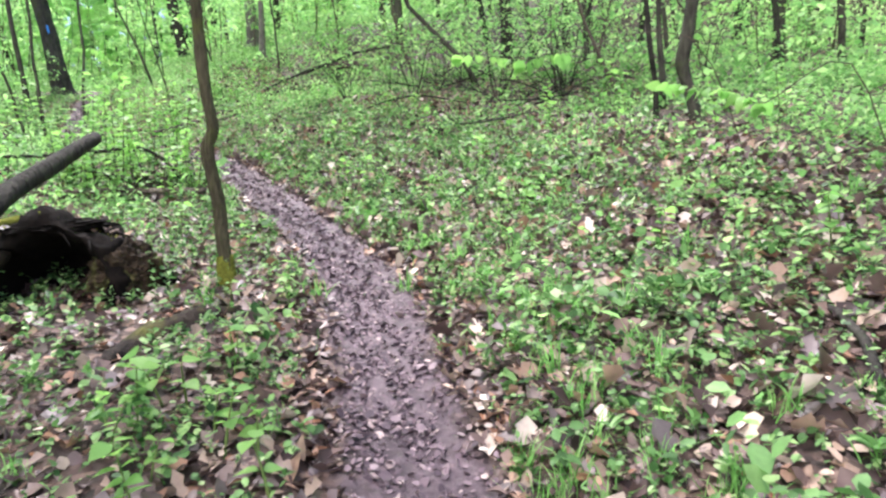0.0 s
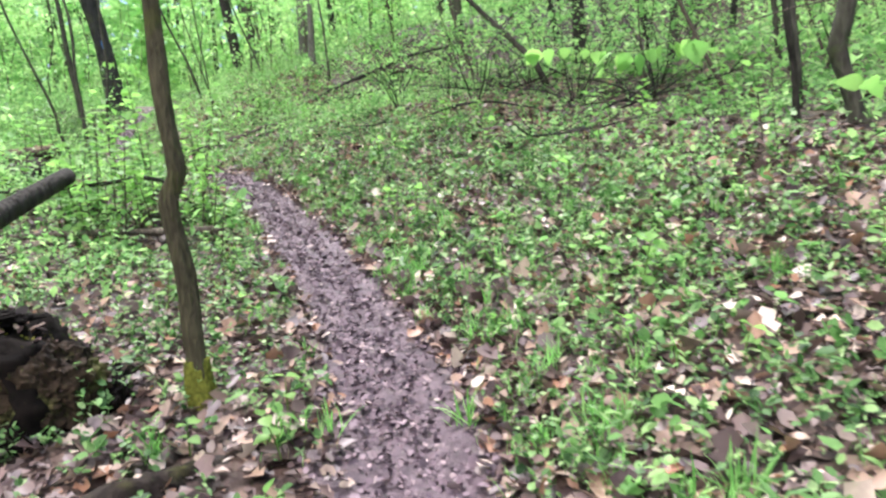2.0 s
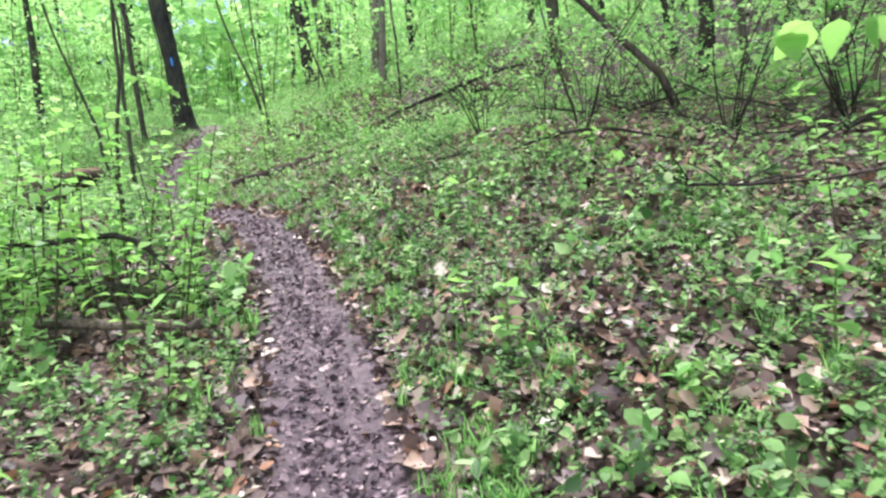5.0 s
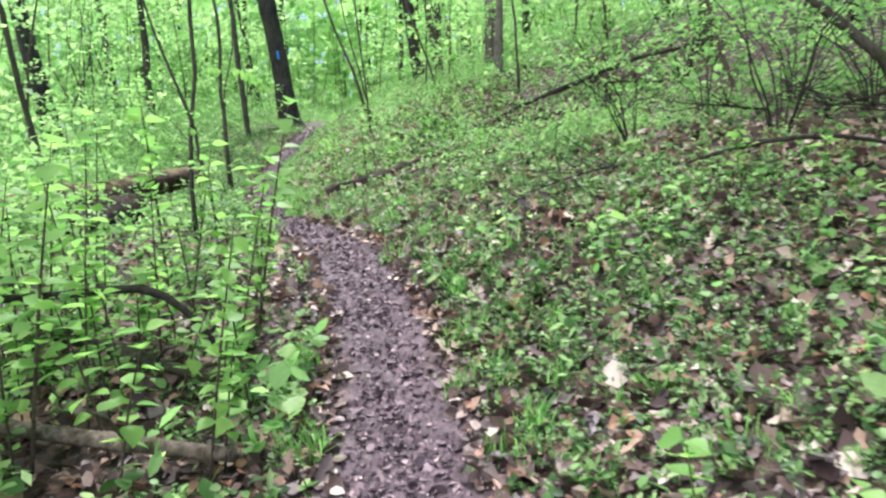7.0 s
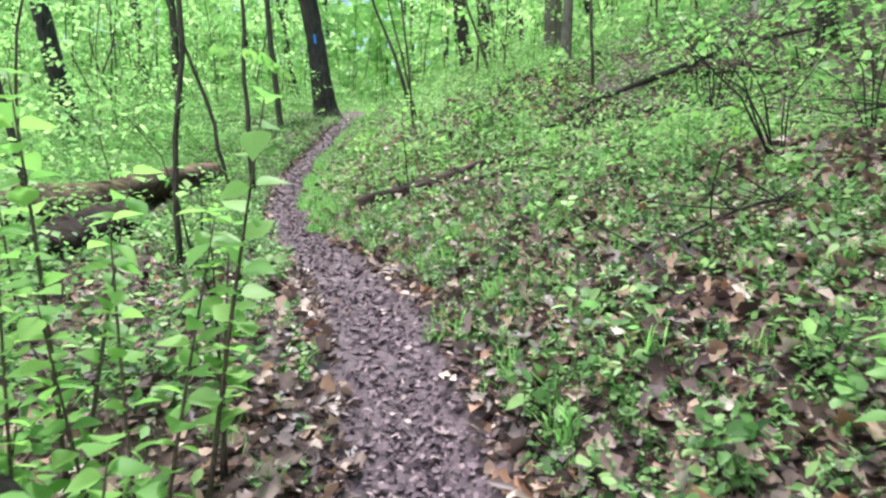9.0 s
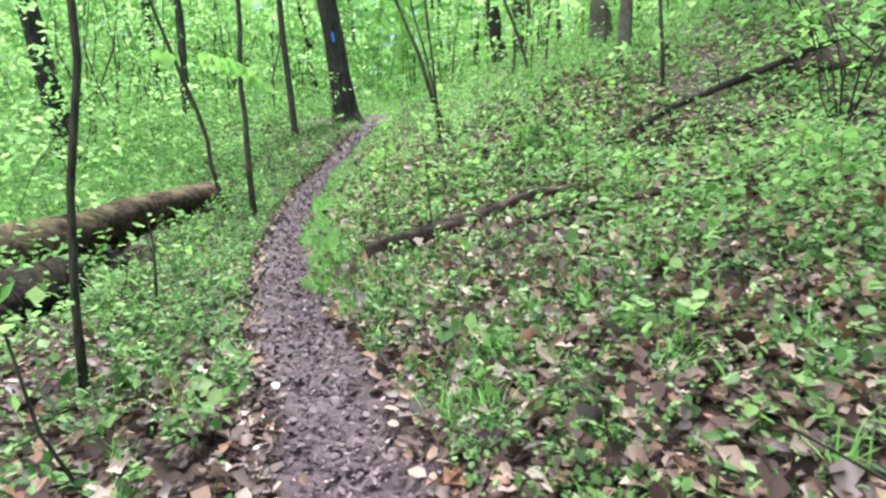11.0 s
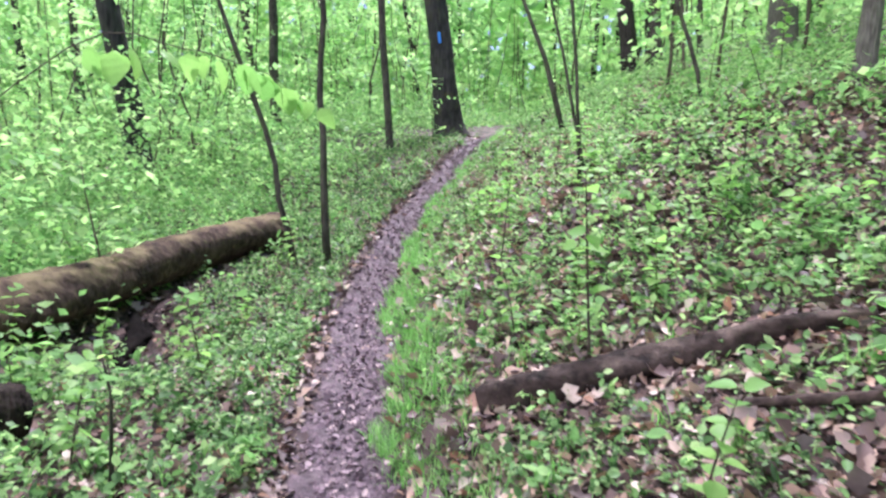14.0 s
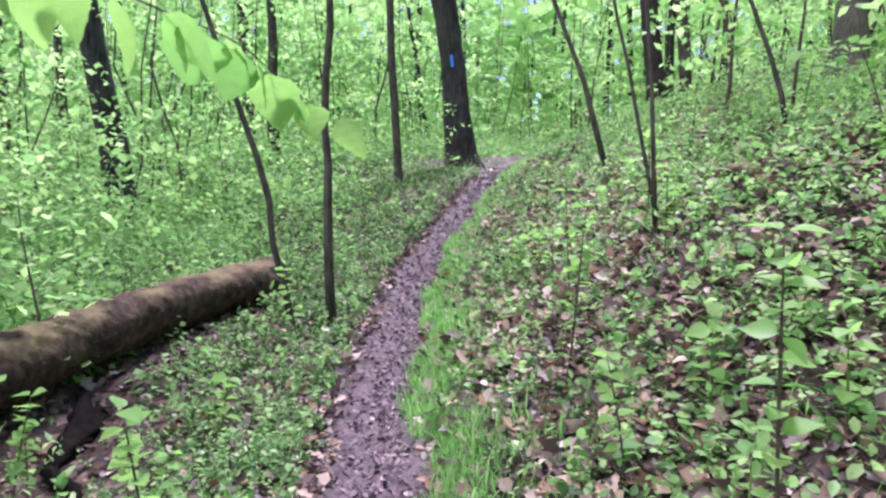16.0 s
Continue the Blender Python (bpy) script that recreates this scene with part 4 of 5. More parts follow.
def understorey():
    """Sprays of leaves through the wood, past counting."""
    rng = np.random.default_rng(80)
    m = 15500
    p, q = rng.uniform(3, 50, m), rng.uniform(-30, 28, m)
    p[:1100], q[:1100] = rng.uniform(15, 36, 1100), rng.uniform(-13, -3, 1100)
    x, y = xy(p, q)
    d = trail_d(x, y)
    ok = ((p > 31) | ((d < -3.6) | ((d > 5.5) & (p > 6)) | ((d > 3.2) & (p > 17)))) & ~((p > 26) & (p < 36) & (np.abs(q + 0.6) < 1.0))
    x, y = x[ok], y[ok]
    m = len(x)
    h = 0.35 + 5.6 * rng.uniform(0, 1, m) ** 1.5
    per = 12
    k = np.repeat(np.arange(m), per)
    ang = rng.uniform(0, 6.3, m)[k]
    u = rng.uniform(-0.6, 0.6, len(k))
    px, py = x[k] + np.cos(ang) * u + rng.normal(0, 0.12, len(k)), y[k] + np.sin(ang) * u + rng.normal(0, 0.12, len(k))
    pos = np.stack([px, py, ground_z(x, y)[k] + h[k] + rng.normal(0, 0.06, len(k)) - 0.15 * u * u], -1)
    v, f = blades(KITE_V, KITE_F, pos, rng.uniform(0, 6.3, len(k)), rng.normal(-0.5, 0.4, len(k)), rng.normal(0, 0.35, len(k)), rng.uniform(0.08, 0.17, len(k)), rng.uniform(0.9, 1.4, len(k)))
    tagged(mesh_object("understorey_leaves", v, f, M_FAR), "layered light green leaves of young trees", "foliage", kind="stuff")
    sets = []
    for i in range(0, m, 30):
        z = gz(x[i], y[i])
        l = rng.normal(0, 0.45, 2)
        k = rng.normal(0, 0.14, 4)
        w = rng.uniform(0.012, 0.035)
        sets.append(tube([(x[i], y[i], z - 0.05), (x[i] + 0.4 * l[0] + k[0], y[i] + 0.4 * l[1] + k[1], z + 1.2), (x[i] + l[0] + k[2], y[i] + l[1] + k[3], z + 2.6), (x[i] + 1.5 * l[0], y[i] + 1.7 * l[1], z + 4.8)], [w, w * 0.9, w * 0.75, w * 0.3], 4, 0, i, False, 2))
    tagged(mesh_object("understorey_stems", *joined(sets), M_TWIG, smooth=True), "thin dark stems of understorey growth", "foliage", kind="stuff")


understorey()


def far_woods():
    """Distant trees, too many to count, that close the view."""
    rng = np.random.default_rng(79)
    n = 75000
    a = rng.uniform(-2.6, 2.6, n)
    r = rng.uniform(34, 75, n)
    p, q = 8 + np.cos(a) * r, np.sin(a) * r
    x, y = xy(p, q)
    h = rng.uniform(0, 1, n) ** 1.4 * 18
    v1 = blades(KITE_V, KITE_F, np.stack([x, y, ground_z(x, y) + h], -1), rng.uniform(0, 6.3, n), rng.normal(0, 0.6, n), rng.normal(0, 0.5, n), rng.uniform(0.7, 1.6, n), rng.uniform(0.8, 1.4, n))
    ob = mesh_object("far_woods", *v1, M_FAR)
    tagged(ob, "distant light green woodland foliage", "woods", kind="stuff")
    sets = []
    for i in range(130):
        a = rng.uniform(-1.7, 1.7)
        r = rng.uniform(36, 70)
        x, y = xy(8 + math.cos(a) * r, math.sin(a) * r)
        z = gz(x, y)
        w = rng.uniform(0.06, 0.2)
        lean = rng.normal(0, 0.4, 2)
        sets.append(tube([(x, y, z - 0.2), (x + lean[0], y + lean[1], z + 6), (x + 1.7 * lean[0], y + 1.7 * lean[1], z + 13)], [w, w * 0.75, w * 0.4], 5, 0.05, i, False, 1))
    ob = mesh_object("far_trunks", *joined(sets), M_BARKDARK, smooth=True)
    tagged(ob, "distant slim dark trunks of the wood", "woods", kind="stuff")


far_woods()


# ---- fallen wood ----
def fallen(name, label, pts, radii, material, seed, category="log", sides=12, lump=0.09, lift=True, stubs=0):
    """A log or limb that lies on the ground along the given line."""
    rng = np.random.default_rng(seed)
    pts = [np.array(q, dtype=float) for q in pts]
    if lift:
        for q, r in zip(pts, radii):
            q[2] = gz(q[0], q[1]) + r * 0.75 + (q[2] if q[2] < 1.0 else 0)
    b = pts[0].copy()
    t = thing(name, *b, label, category)
    line, rr = np.array([q - b for q in pts]), np.array(radii)
    if category == "branch":
        line, rr = crooked(line, rr, rng, 0.3, 0.02)
    v, f = tube(line, rr, sides, lump, seed, steps=2 if category == "branch" else (30 if max(radii) > 0.2 else 10))
    if max(radii) > 0.1:
        # worn grooves and knots in the skin
        for i in range(len(v)):
            q = Vector(v[i])
            k = 0.5 * noise.noise(q * 5.5) + 0.35 * noise.noise(q * 13) + 0.2 * noise.noise(q * 29)
            v[i, 2] += k * 0.05
            v[i, 0] += k * 0.02
    mesh_object("trunk" if category == "log" else "limb", v, f, material, t, smooth=True)
    for i in range(stubs):
        u = rng.uniform(0.15, 0.9) * (len(pts) - 1)
        k = int(u)
        s = pts[k] + (pts[min(k + 1, len(pts) - 1)] - pts[k]) * (u - k) - b
        a = rng.uniform(0, 6.3)
        ln = rng.uniform(0.2, 0.6)
        e = s + np.array([math.cos(a) * ln, math.sin(a) * ln, ln * rng.uniform(0.1, 0.7)])
        rr = min(radii) * 0.45
        mesh_object("branch_stub", *tube([s, (s + e) / 2 + np.array([0, 0, 0.03]), e], [rr, rr * 0.8, rr * 0.4], 5, 0.08, seed + i, steps=2), material, t, smooth=True)
    return t


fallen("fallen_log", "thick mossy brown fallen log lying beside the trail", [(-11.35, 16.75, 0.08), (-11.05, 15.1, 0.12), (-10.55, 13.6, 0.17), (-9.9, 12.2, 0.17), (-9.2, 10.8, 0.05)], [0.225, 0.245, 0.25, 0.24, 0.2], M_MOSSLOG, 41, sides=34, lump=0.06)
# added black shape that stands in for the shadow beneath the log
fallen("rotten_log", "black lumpy limb standing in for shade under the mossy log", [(-10.75, 14.45, -0.08), (-10.25, 14.25, -0.05), (-9.85, 13.8, -0.05), (-9.4, 13.75, -0.09), (-9.15, 13.5, -0.12)], [0.05, 0.09, 0.06, 0.07, 0.03], M_SHADESOIL, 58, sides=26, lump=0.42)
fallen("fallen_log", "dark mossy broken log end among low plants", [(-8.38, 12.45, -0.03), (-8.2, 12.1, 0.02), (-8.0, 11.6, 0.02), (-7.8, 11.1, -0.05)], [0.17, 0.22, 0.23, 0.18], M_BLACKWOOD, 42, sides=14, lump=0.14)
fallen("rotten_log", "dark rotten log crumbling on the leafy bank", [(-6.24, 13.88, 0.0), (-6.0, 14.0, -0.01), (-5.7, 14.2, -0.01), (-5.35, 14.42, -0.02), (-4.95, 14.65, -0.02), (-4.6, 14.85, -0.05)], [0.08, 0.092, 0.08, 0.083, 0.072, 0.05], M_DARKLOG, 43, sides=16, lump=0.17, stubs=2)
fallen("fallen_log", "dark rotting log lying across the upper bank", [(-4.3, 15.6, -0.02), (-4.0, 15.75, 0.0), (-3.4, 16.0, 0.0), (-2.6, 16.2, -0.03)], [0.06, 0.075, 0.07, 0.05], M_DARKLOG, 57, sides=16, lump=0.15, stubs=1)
fallen("fallen_branch", "long dark fallen branch lying on dead leaves", [(-5.15, 14.0, 0.0), (-4.94, 13.97, 0.04), (-4.5, 14.02, 0.05), (-4.09, 14.1, 0.06), (-3.3, 14.3, 0.06)], [0.015, 0.026, 0.03, 0.028, 0.02], M_ROTWOOD, 44, "branch", 8, 0.15, stubs=2)
fallen("fallen_branch", "thin dark fallen limb on the hillside", [(-4.71, 15.7, 0.02), (-4.1, 16.4, 0.08), (-3.40, 16.9, 0.13), (-2.43, 17.6, 0.25), (-1.2, 18.2, 0.3)], [0.02, 0.03, 0.04, 0.035, 0.02], M_BARKDARK, 45, "branch", 8, stubs=5)
fallen("fallen_branch", "dark fallen limb propped on the hillside", [(-1.35, 11.2, 0.10), (-0.8, 11.1, 0.22), (-0.3, 11.0, 0.22), (0.3, 10.8, 0.1)], [0.010, 0.02, 0.018, 0.01], M_BARKDARK, 46, "branch", 8, stubs=3)
fallen("rotten_log", "reddish rotten log half sunk on the hillside", [(-3.25, 17.3, -0.03), (-2.8, 17.25, 0), (-2.4, 17.2, -0.02), (-1.9, 17.1, -0.06)], [0.06, 0.12, 0.13, 0.07], M_ROTWOOD, 47, lump=0.16, stubs=1)
fallen("fallen_branch", "grey fallen limb lying among green plants", [(-5.4, 8.3, 0.08), (-4.8, 8.38, 0.1), (-4.35, 8.4, 0.06), (-3.15, 8.3, 0.02)], [0.03, 0.04, 0.045, 0.025], M_BARK, 48, "branch", 8, 0.12, stubs=4)
fallen("fallen_branch", "arched dark branch bent over low plants", [(-5.5, 7.85, 0.42), (-4.9, 8.02, 0.42), (-4.35, 8.2, 0.44), (-3.92, 8.32, 0.47), (-3.68, 8.38, 0.36), (-3.5, 8.42, 0.16), (-3.42, 8.44, -0.02)], [0.016, 0.02, 0.024, 0.025, 0.02, 0.014, 0.01], M_BARKDARK, 49, "branch", 8)
fallen("rotten_log", "thin grey rotten pole lying among dead leaves", [(-4.9, 7.45, 0.10), (-4.2, 7.55, 0.12), (-3.5, 7.66, 0.12), (-2.86, 7.75, 0.11)], [0.026, 0.032, 0.037, 0.034], M_ROTPALE, 50, sides=10, lump=0.15, stubs=1)
fallen("fallen_branch", "pale bare fallen branch near the trail", [(-15.54, 21.70, 0.12), (-15.24, 22.40, 0.2), (-14.94, 23.19, 0.16)], [0.025, 0.03, 0.02], M_BARKPALE, 51, "branch", 7)
fallen("rotten_log", "low mossy rotten log sunk beside the trail", [(-1.68, 3.05, -0.08), (-1.55, 3.35, -0.065), (-1.36, 3.7, -0.045), (-1.2, 3.98, -0.07)], [0.06, 0.078, 0.07, 0.045], M_BLACKWOOD, 52, lump=0.26)
fallen("rotten_log", "short mossy log piece on the bank", [(-7.04, 17.83, -0.02), (-6.8, 17.7, 0), (-6.6, 17.55, -0.03)], [0.05, 0.085, 0.06], M_MOSSLOG, 53, lump=0.18)
fallen("fallen_branch", "dark rotting branch sunk in dead leaves on the bank", [(-6.62, 15.66, -0.01), (-6.06, 15.65, -0.01), (-5.45, 15.53, 0.0), (-4.7, 15.3, -0.02)], [0.025, 0.04, 0.035, 0.02], M_ROTWOOD, 54, "branch", 8, 0.15, stubs=1)
fallen("fallen_branch", "dark bent limb among the leaves at the trail start", [(1.35, 2.0, -0.02), (1.62, 2.12, 0.02), (1.75, 2.6, 0.03), (1.72, 3.0, -0.02)], [0.01, 0.02, 0.018, 0.008], M_BARKDARK, 55, "branch", 8, 0.12)


def dead_brush():
    """Dead boughs with bare twigs, tangled on the hillside."""
    rng = np.random.default_rng(67)
    for i in range(20):
        p, d = rng.uniform(8.5, 15.5), rng.uniform(2.5, 5.6)
        x, y = xy(p, d + float(trail_q(p)))
        t = thing("fallen_branch", x, y, gz(x, y) + 0.02, "dark bare dead bough tangled in hillside brush", "branch", "dead boughs on the hillside")
        a = rng.normal(0.75, 0.6) + (math.pi if rng.uniform() < 0.3 else 0)
        ln = rng.uniform(0.9, 2.2)
        rise = rng.uniform(0.0, 0.4)
        pts = []
        for u in (0, 0.35, 0.7, 1.0):
            ex, ey = ln * u * math.cos(a + 0.3 * u), ln * u * math.sin(a + 0.3 * u)
            pts.append((ex, ey, gz(x + ex, y + ey) - gz(x, y) + rise * u))
        w = rng.uniform(0.010, 0.021)
        line, rr = crooked(np.array(pts), np.array([w, w * 0.8, w * 0.6, w * 0.25]), rng, 0.3, 0.03)
        mesh_object("limb", *tube(line, rr, 6, 0.1, 800 + i, steps=2), M_BARKDARK, t, smooth=True)
        sets = []
        for j in range(9):
            k = rng.integers(1, len(line))
            b = a + rng.choice([-1, 1]) * rng.uniform(0.5, 1.3)
            l2 = rng.uniform(0.25, 0.7)
            e = line[k] + np.array([l2 * math.cos(b), l2 * math.sin(b), l2 * rng.uniform(0.0, 0.7)])
            mid = (line[k] + e) / 2 + rng.normal(0, 0.03, 3)
            sets.append(tube([line[k], mid, e], [w * 0.4, w * 0.3, w * 0.12], 4, 0, j, False, 2))
        tagged(mesh_object("branchwork", *joined(sets), M_BARKDARK, t, smooth=True), kind="stuff")


dead_brush()


# ---- the upturned stump ----
def root_stump():
    """An upturned stump: a ragged mound with a hollow towards the trail, its black shade put into the soil colour, torn
    roots and a long broken limb.
    """
    rng = np.random.default_rng(61)
    bx, by = -2.56, 4.27
    bz = gz(bx, by)
    t = thing("uprooted_stump", bx, by, bz, "uprooted rotten stump with a black hollow and torn roots", "stump")
    turn = Matrix.Rotation(radians(30), 3, "Z")
    bm = bmesh.new()
    bmesh.ops.create_icosphere(bm, subdivisions=5, radius=1.0)
    hole = Vector((-0.32, -0.9, 0.30)).normalized()
    for v in bm.verts:
        n = v.co.normalized()
        r = 1 + 0.16 * noise.noise(n * 2.1) + 0.10 * noise.noise(n * 5.3) + 0.05 * noise.noise(n * 13)
        c = n.dot(hole)
        k = max(0.0, min(1.0, (c - 0.72) / 0.2))
        k = k * k * (3 - 2 * k)
        q = Vector((n.x * 0.60 * r, n.y * 0.50 * r, n.z * (0.56 if n.z > 0 else 0.25) * r))
        q.z *= 1 - 0.22 * max(0.0, min(1.0, (n.x + 0.1) / 0.9))
        q -= hole * k * (0.72 + 0.1 * noise.noise(n * 9))
        q += n * (0.045 * noise.noise(n * 17) + 0.03 * noise.noise(n * 37))
        v.co = turn @ q
    me = bpy.data.meshes.new("mound")
    bm.to_mesh(me)
    bm.free()
    me.materials.append(M_SHADESOIL)
    me.polygons.foreach_set("use_smooth", np.ones(len(me.polygons), dtype=bool))
    mound = new("mound", me)
    mound.parent = t
    for i in range(7):
        a = rng.uniform(-0.1, 3.3)
        s = turn @ Vector((0.55 * math.cos(a) - 0.05, -0.30 + rng.normal(0, 0.05), max(0.02, 0.46 * math.sin(a) * (1 - 0.3 * math.cos(a)))))
        e = s + turn @ Vector((0.10 * math.cos(a) + rng.normal(0, 0.06), -0.12 + rng.normal(0, 0.05), -0.10 + rng.normal(0, 0.05)))
        mesh_object("root", *tube([s, (s + e) / 2 + Vector((0, 0, 0.02)), e], [0.012, 0.009, 0.003], 5, 0.12, 300 + i, steps=3), M_SHADESOIL, t, smooth=True)
    def lump(name, at, size, material, rough, seed, label=""):
        bm = bmesh.new()
        bmesh.ops.create_icosphere(bm, subdivisions=5, radius=1.0)
        for v in bm.verts:
            n = v.co.normalized()
            k = 1 + rough * (noise.noise(n * 1.9 + Vector((seed, 0, 0))) + 0.6 * noise.noise(n * 4.7 + Vector((0, seed, 0))) + 0.5 * noise.noise(n * 11) + 0.4 * noise.noise(n * 23))
            v.co = turn @ (Vector((n.x * size[0], n.y * size[1], n.z * size[2])) * k + Vector(at))
        me = bpy.data.meshes.new(name)
        bm.to_mesh(me)
        bm.free()
        me.materials.append(material)
        ob = new(name, me)
        ob.parent = t
        return tagged(ob, label)

    lump("rotten_wood", (0.36, -0.22, 0.12), (0.24, 0.19, 0.22), M_CRUMBLE, 0.22, 3.1, "crumbling brown rotten wood")
    lump("rotten_wood", (0.56, -0.12, 0.0), (0.14, 0.16, 0.13), M_SHADESOIL, 0.25, 7.7)
    lump("bark_rim", (0.0, -0.1, 0.47), (0.3, 0.12, 0.05), M_SHADESOIL, 0.3, 5.2)
    mesh_object("moss_cap", *tube([turn @ Vector((-0.52, -0.05, 0.36)), turn @ Vector((-0.36, 0.0, 0.50)), turn @ Vector((-0.1, 0.02, 0.53)), turn @ Vector((0.1, 0.03, 0.45))], [0.015, 0.03, 0.022, 0.012], 14, 0.25, 321), M_MOSS, t, smooth=True, label="yellow-green moss cushion")
    # flakes of dead leaf and moss that cling to the mound
    for name, material, count, size, where in (("leaf_cover", M_LITTER, 260, (0.03, 0.075), (-1.0, 0.55)), ("moss_fuzz", M_MOSS, 260, (0.010, 0.026), (-1.0, 0.6))):
        spots = []
        while len(spots) < count:
            n = Vector(rng.normal(0, 1, 3)).normalized()
            c = n.dot(hole)
            if n.z < 0.05 or not where[0] < c < where[1] or noise.noise(n * 3.3 + Vector((count, 0, 0))) < 0.05:
                continue
            q = turn @ Vector((n.x * 0.62, n.y * 0.52, n.z * 0.57 * (1 - 0.22 * max(0.0, min(1.0, (n.x + 0.1) / 0.9)))))
            spots.append(tuple(q * rng.uniform(0.98, 1.06)))
        flakes = blades(HEX_V, HEX_F, np.array(spots), rng.uniform(0, 6.3, count), rng.normal(0, 0.6, count), rng.normal(0, 0.6, count), rng.uniform(*size, count), rng.uniform(0.7, 1.4, count))
        tagged(mesh_object(name, *flakes, material, t), kind="stuff")
    b = Vector((bx, by, bz))
    mesh_object("broken_limb", *tube([Vector((-3.12, 4.05, 0.95)) - b, Vector((-3.17, 4.58, 1.26)) - b, Vector((-3.21, 5.3, 1.50)) - b, Vector((-3.26, 6.14, 1.76)) - b], [0.085, 0.08, 0.074, 0.06], 14, 0.05, 322), M_BARKDARK, t, smooth=True, label="long broken dark limb")
    mesh_object("lower_root", *tube([Vector((-2.9, 4.2, bz + 0.4)) - b, Vector((-2.8, 3.75, bz + 0.2)) - b, Vector((-2.6, 3.35, bz - 0.05)) - b], [0.09, 0.08, 0.05], 12, 0.2, 323), M_CRUMBLE, t, smooth=True)
    return t


root_stump()


# ---- leafy shoots and overhanging twigs ----
def fine_leaf_mesh(name, material, wide=1.0, droop=0.0):
    """A larger leaf seen close by: rounded base, waved edge, arched blade and a drawn-out tip; its length is 1."""
    rows, half = 16, 3
    v, f = [], []
    for i in range(rows + 1):
        y = i / rows
        u = max(0.0, (y - 0.12) / 0.88)
        w = 0.011 if y < 0.12 else 0.004 + wide * 0.36 * (math.sin(math.pi * u ** 0.62) ** 0.8) * (1 - 0.25 * u)
        for j in range(-half, half + 1):
            s = j / half
            edge = 1 + (0.03 * math.sin(i * 2.4) if abs(j) == half and y > 0.2 else 0)
            v.append((s * w * edge, y, -droop * y * y + 0.22 * abs(s) * w - 0.30 * s * s * w + 0.012 * math.sin(i * 1.9 + j)))
    k = 2 * half + 1
    for i in range(rows):
        for j in range(k - 1):
            a = i * k + j
            f.append((a, a + 1, a + k + 1, a + k))
    me = bpy.data.meshes.new(name)
    me.from_pydata(v, [], f)
    me.materials.append(material)
    me.polygons.foreach_set("use_smooth", np.ones(len(me.polygons), dtype=bool))
    return me


def leaf_mesh(name, material, wide=1.0, droop=0.0):
    """One broad leaf with a midrib fold, a pointed tip and a short stalk; its length is 1."""
    rows = [(0.0, 0.012), (0.10, 0.012), (0.14, 0.13), (0.24, 0.27), (0.38, 0.34), (0.54, 0.32), (0.70, 0.23), (0.84, 0.12), (1.0, 0.004)]
    v, f = [], []
    for y, w in rows:
        z = -droop * y * y
        w *= wide
        v += [(-w, y, z + 0.25 * w), (0, y, z), (w, y, z + 0.25 * w)]
    for i in range(len(rows) - 1):
        a = i * 3
        f += [(a, a + 1, a + 4, a + 3), (a + 1, a + 2, a + 5, a + 4)]
    me = bpy.data.meshes.new(name)
    me.from_pydata(v, [], f)
    me.materials.append(material)
    me.polygons.foreach_set("use_smooth", np.ones(len(me.polygons), dtype=bool))
    return me


LEAF_FLAT = leaf_mesh("leaf", M_NEARLEAF, 1.15, 0.15)
LEAF_HANG = fine_leaf_mesh("leaf", M_NEARLEAF, 1.45, 0.3)
LEAF_FOLD = fine_leaf_mesh("leaf", M_NEARLEAF, 1.0, 0.5)


def leaf_on(parent, mesh, at, yaw, pitch, roll, size):
    ob = new("leaf", mesh)
    ob.parent = parent
    ob.matrix_basis = Matrix.Translation(at) @ Matrix.Rotation(yaw, 4, "Z") @ Matrix.Rotation(pitch, 4, "X") @ Matrix.Rotation(roll, 4, "Y") @ Matrix.Diagonal((size, size, size, 1))
    return ob


def make_shoot(x, y, height, pairs, size, seed, label, group=""):
    """A seedling tree: a thin stem with pairs of broad leaves."""
    rng = np.random.default_rng(seed)
    t = thing("seedling", x, y, gz(x, y) - 0.01, label, "seedling", group)
    l = rng.normal(0, 0.06, 2)
    pts = [Vector((0, 0, 0)), Vector((l[0] * 0.4, l[1] * 0.4, height * 0.5)), Vector((l[0], l[1], height))]
    mesh_object("stem", *tube(pts, [0.005 + 0.003 * height, 0.004 + 0.002 * height, 0.002], 5, 0.05, seed, steps=3), M_TWIG if height > 0.35 else M_STALK, t, smooth=True)
    for i in range(pairs):
        u = 1 - 0.78 * i / max(1, pairs)
        c = Vector((l[0] * u, l[1] * u, height * u))
        a = i * 1.57 + rng.uniform(0, 0.6)
        for s in (0, math.pi):
            leaf_on(t, LEAF_FLAT, c, a + s + rng.normal(0, 0.25), rng.normal(0.05, 0.3), rng.normal(0, 0.25), size * rng.uniform(0.65, 1.1))
    return t


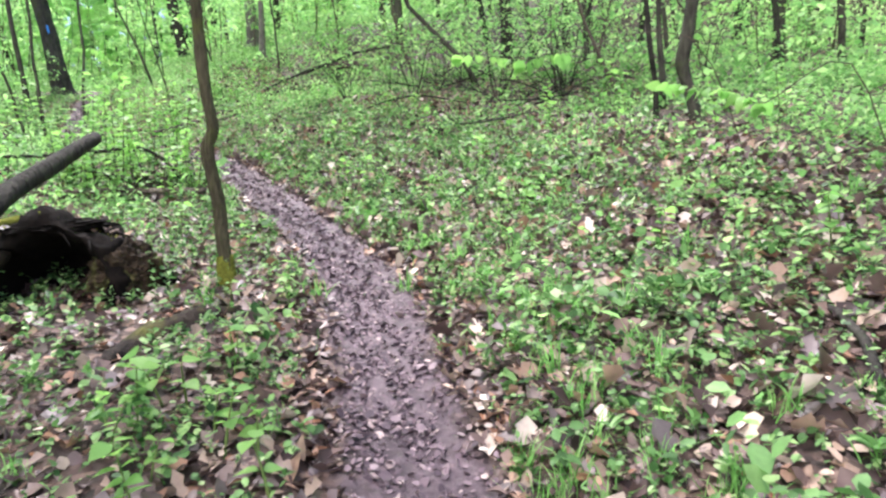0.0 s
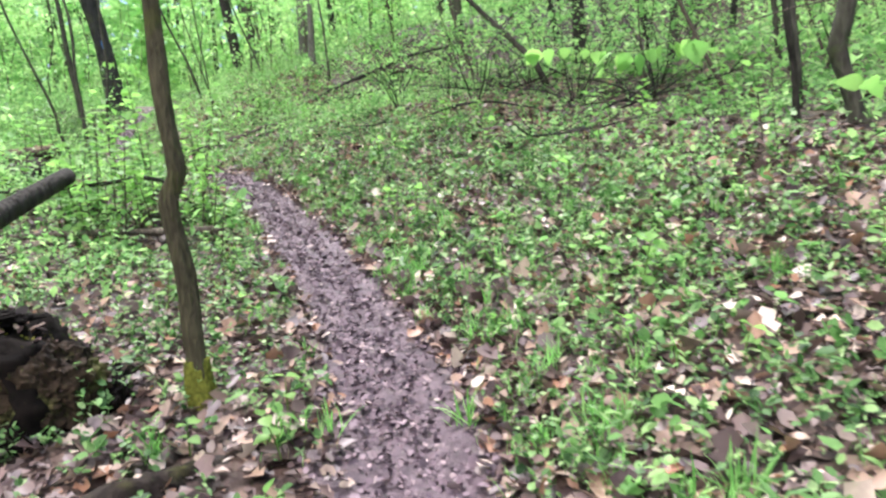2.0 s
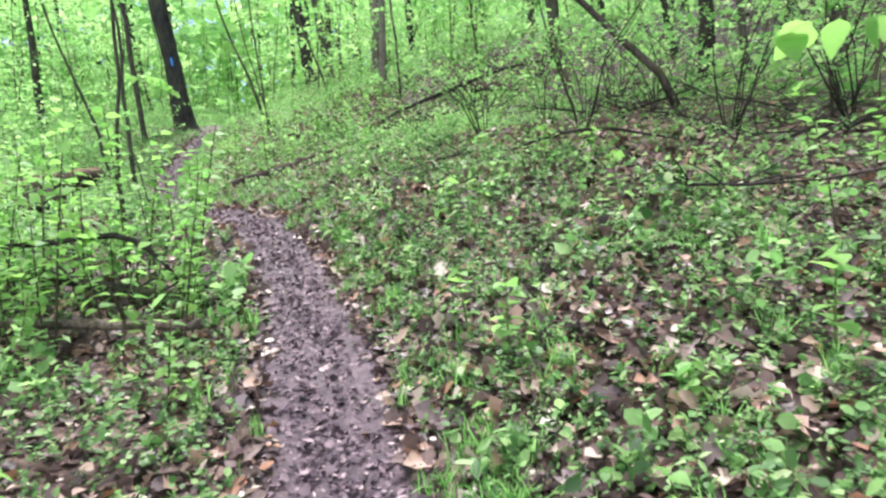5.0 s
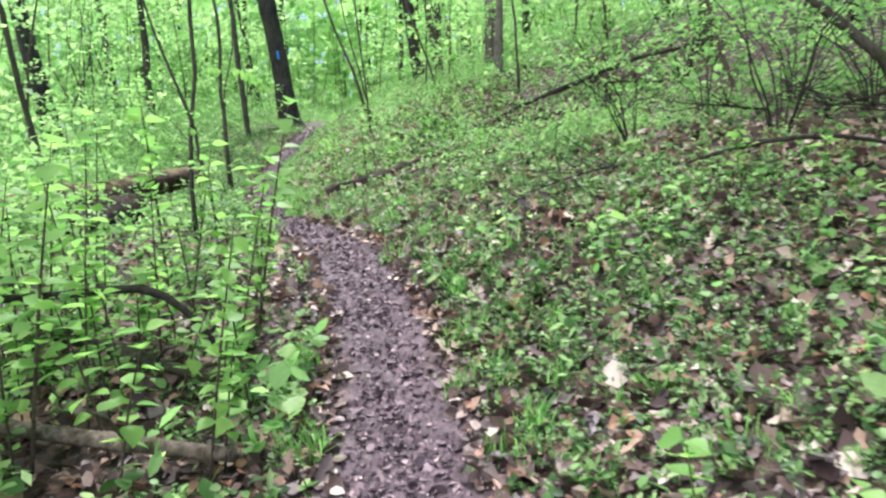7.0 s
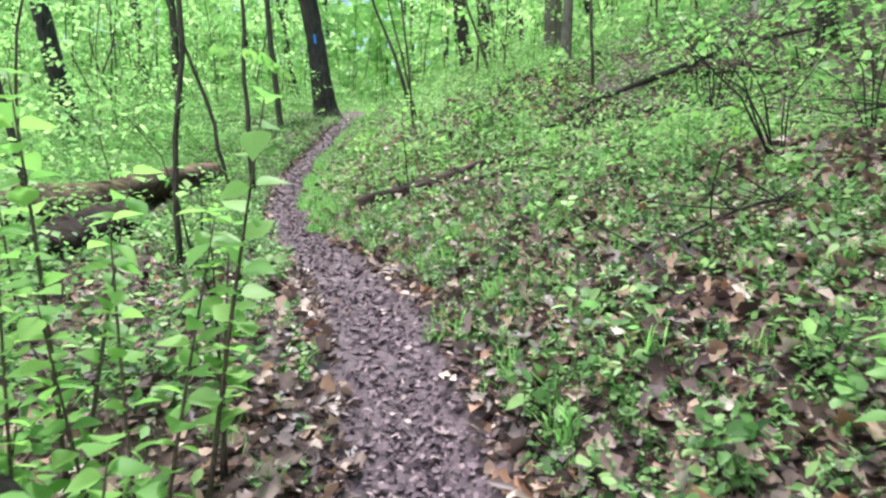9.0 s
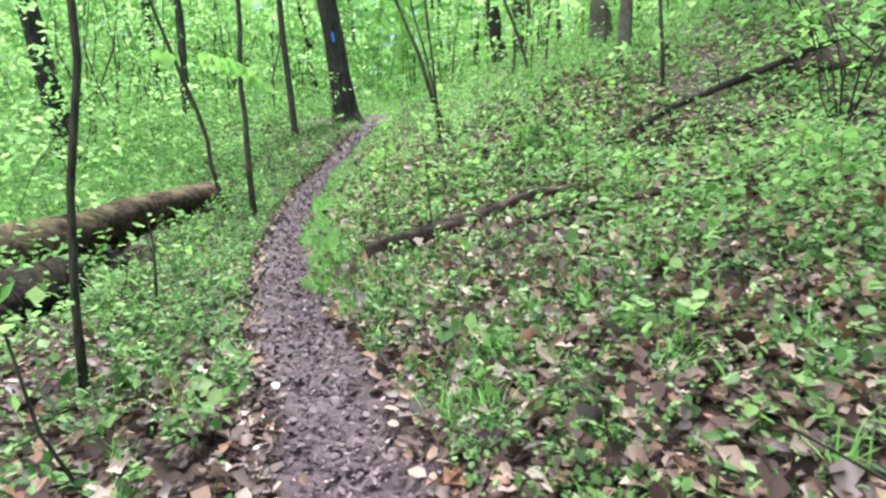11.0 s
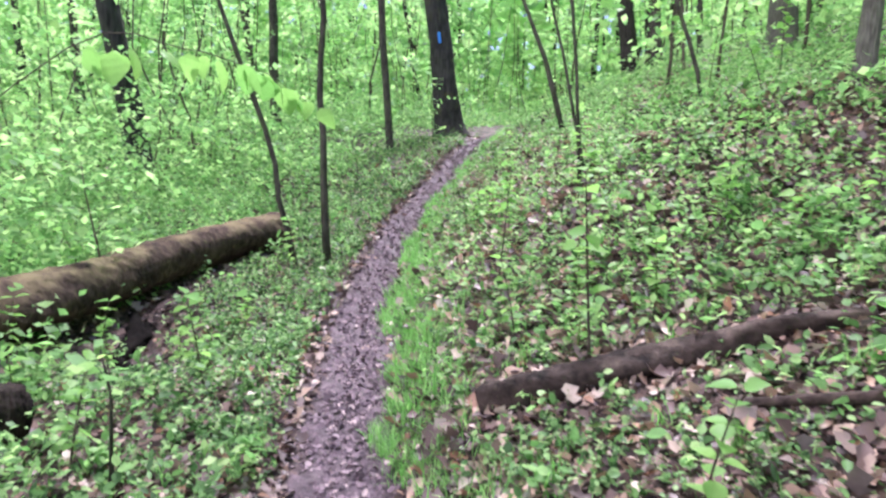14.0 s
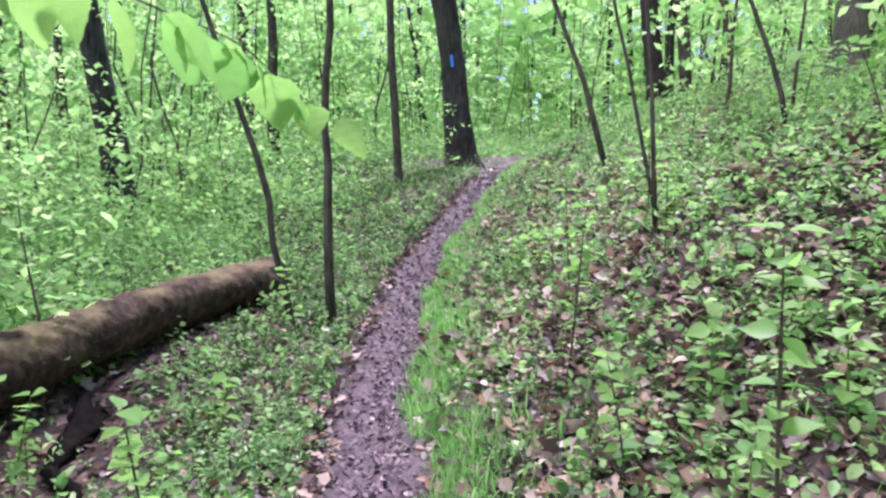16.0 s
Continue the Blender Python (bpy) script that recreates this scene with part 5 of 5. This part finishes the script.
def shoots():
    rng = np.random.default_rng(91)
    kinds = [make_shoot(*xy(-44 - i, -33), (0.14, 0.22, 0.35, 0.6, 0.9, 1.3)[i], (2, 2, 5, 7, 10, 13)[i], (0.08, 0.09, 0.10, 0.112, 0.112, 0.108)[i], 500 + i,
                        ("small green seedling with broad leaves", "small green seedling with broad leaves", "knee-high seedling with paired green leaves", "thin leafy shoot with paired green leaves", "thin leafy shoot with paired green leaves", "tall thin leafy shoot beside the trail")[i], "seedlings by the trail") for i in range(6)]
    beds = [(46, 8.2, 9.9, -0.7, -2.1, (2, 3, 3, 4, 5)), (14, 9, 12, -2.1, -3.4, (3, 4, 5)), (10, 5.5, 9, -0.6, -2.0, (0, 1, 2, 3)), (26, 1.0, 3.0, -0.40, -1.25, (0, 1, 1, 1, 2)), (8, 3.0, 4.4, -0.40, -1.0, (0, 1)), (40, 2, 12, 0.5, 3.0, (0, 0, 1, 1, 2)),
            (44, 14, 21, 1.0, 4.5, (1, 2, 2, 3, 4)), (12, 12.5, 14.5, 1.8, 4, (1, 2)), (26, 14.5, 20, -0.7, -3.2, (1, 2, 3, 3)), (14, 4, 10, 2.5, 6.0, (2, 3, 3))]
    for n, p0, p1, d0, d1, which in beds:
        for i in range(n):
            p, d = rng.uniform(p0, p1), d0 + (d1 - d0) * rng.uniform()
            x, y = xy(p, d + float(trail_q(p)))
            c = copy_thing(kinds[which[rng.integers(0, len(which))]], pose(x, y, gz(x, y) - 0.01, rng.uniform(-9, 9), rng.uniform(-9, 9), rng.uniform(0, 360)))
            s = rng.uniform(0.8, 1.2)
            c.scale = (s, s, s)


shoots()


def overhang(label, pts, radius, leaves, size, seed, hang=0.9):
    """A twig that reaches in from beside the trail, with hanging young leaves; it rises from the ground out of view."""
    rng = np.random.default_rng(seed)
    b = Vector(pts[0])
    b.z = gz(b.x, b.y)
    t = thing("overhanging_twig", *b, label, "branch")
    rel = [Vector(q) - b for q in pts]
    rel[0].z = -0.02
    n = len(rel)
    mesh_object("twig", *tube(rel, [radius * (1 - 0.8 * i / (n - 1)) for i in range(n)], 6, 0.05, seed), M_TWIG, t, smooth=True)
    for i in range(leaves):
        u = 2 + (n - 3) * (i + rng.uniform(0, 0.5)) / leaves
        k = min(int(u), n - 2)
        at = rel[k] + (rel[k + 1] - rel[k]) * (u - k)
        way = rel[k + 1] - rel[k]
        yaw = math.atan2(way.y, way.x) - math.pi / 2 + (1 if i % 2 else -1) * rng.uniform(0.3, 1.2)
        leaf_on(t, LEAF_FOLD if rng.uniform() < 0.3 else LEAF_HANG, at, yaw + rng.normal(0, 0.5), -rng.normal(hang, 0.4), rng.normal(0, 0.5), size * rng.uniform(0.55, 1.2))
    return t


overhang("overhanging twig with large translucent light green leaves", [(-7.3, 11.2, 1.7), (-7.1, 11.5, 2.9), (-6.75, 12.1, 3.68), (-6.56, 12.40, 3.71), (-6.56, 12.63, 3.69), (-6.58, 12.80, 3.67), (-6.64, 12.97, 3.62), (-6.7, 13.2, 3.57)], 0.0032, 19, 0.115, 601, 0.7)
overhang("overhanging twig with a row of pale hanging leaves", [(2.5, 5.2, 1.2), (2.0, 5.2, 2.3), (1.07, 5.51, 2.27), (0.97, 5.71, 2.29), (0.83, 5.94, 2.28), (0.64, 6.11, 2.33), (0.39, 6.27, 2.40), (0.12, 6.42, 2.42)], 0.005, 21, 0.125, 602, 1.15)
overhang("overhanging twig with a flat spray of yellow-green leaves", [(2.79, 3.78, 1.0), (2.49, 3.88, 1.9), (2.09, 4.08, 1.71), (2.04, 4.33, 1.79), (1.96, 4.59, 1.85), (1.86, 4.85, 1.90), (1.74, 5.11, 1.93)], 0.005, 26, 0.12, 603, 0.25)
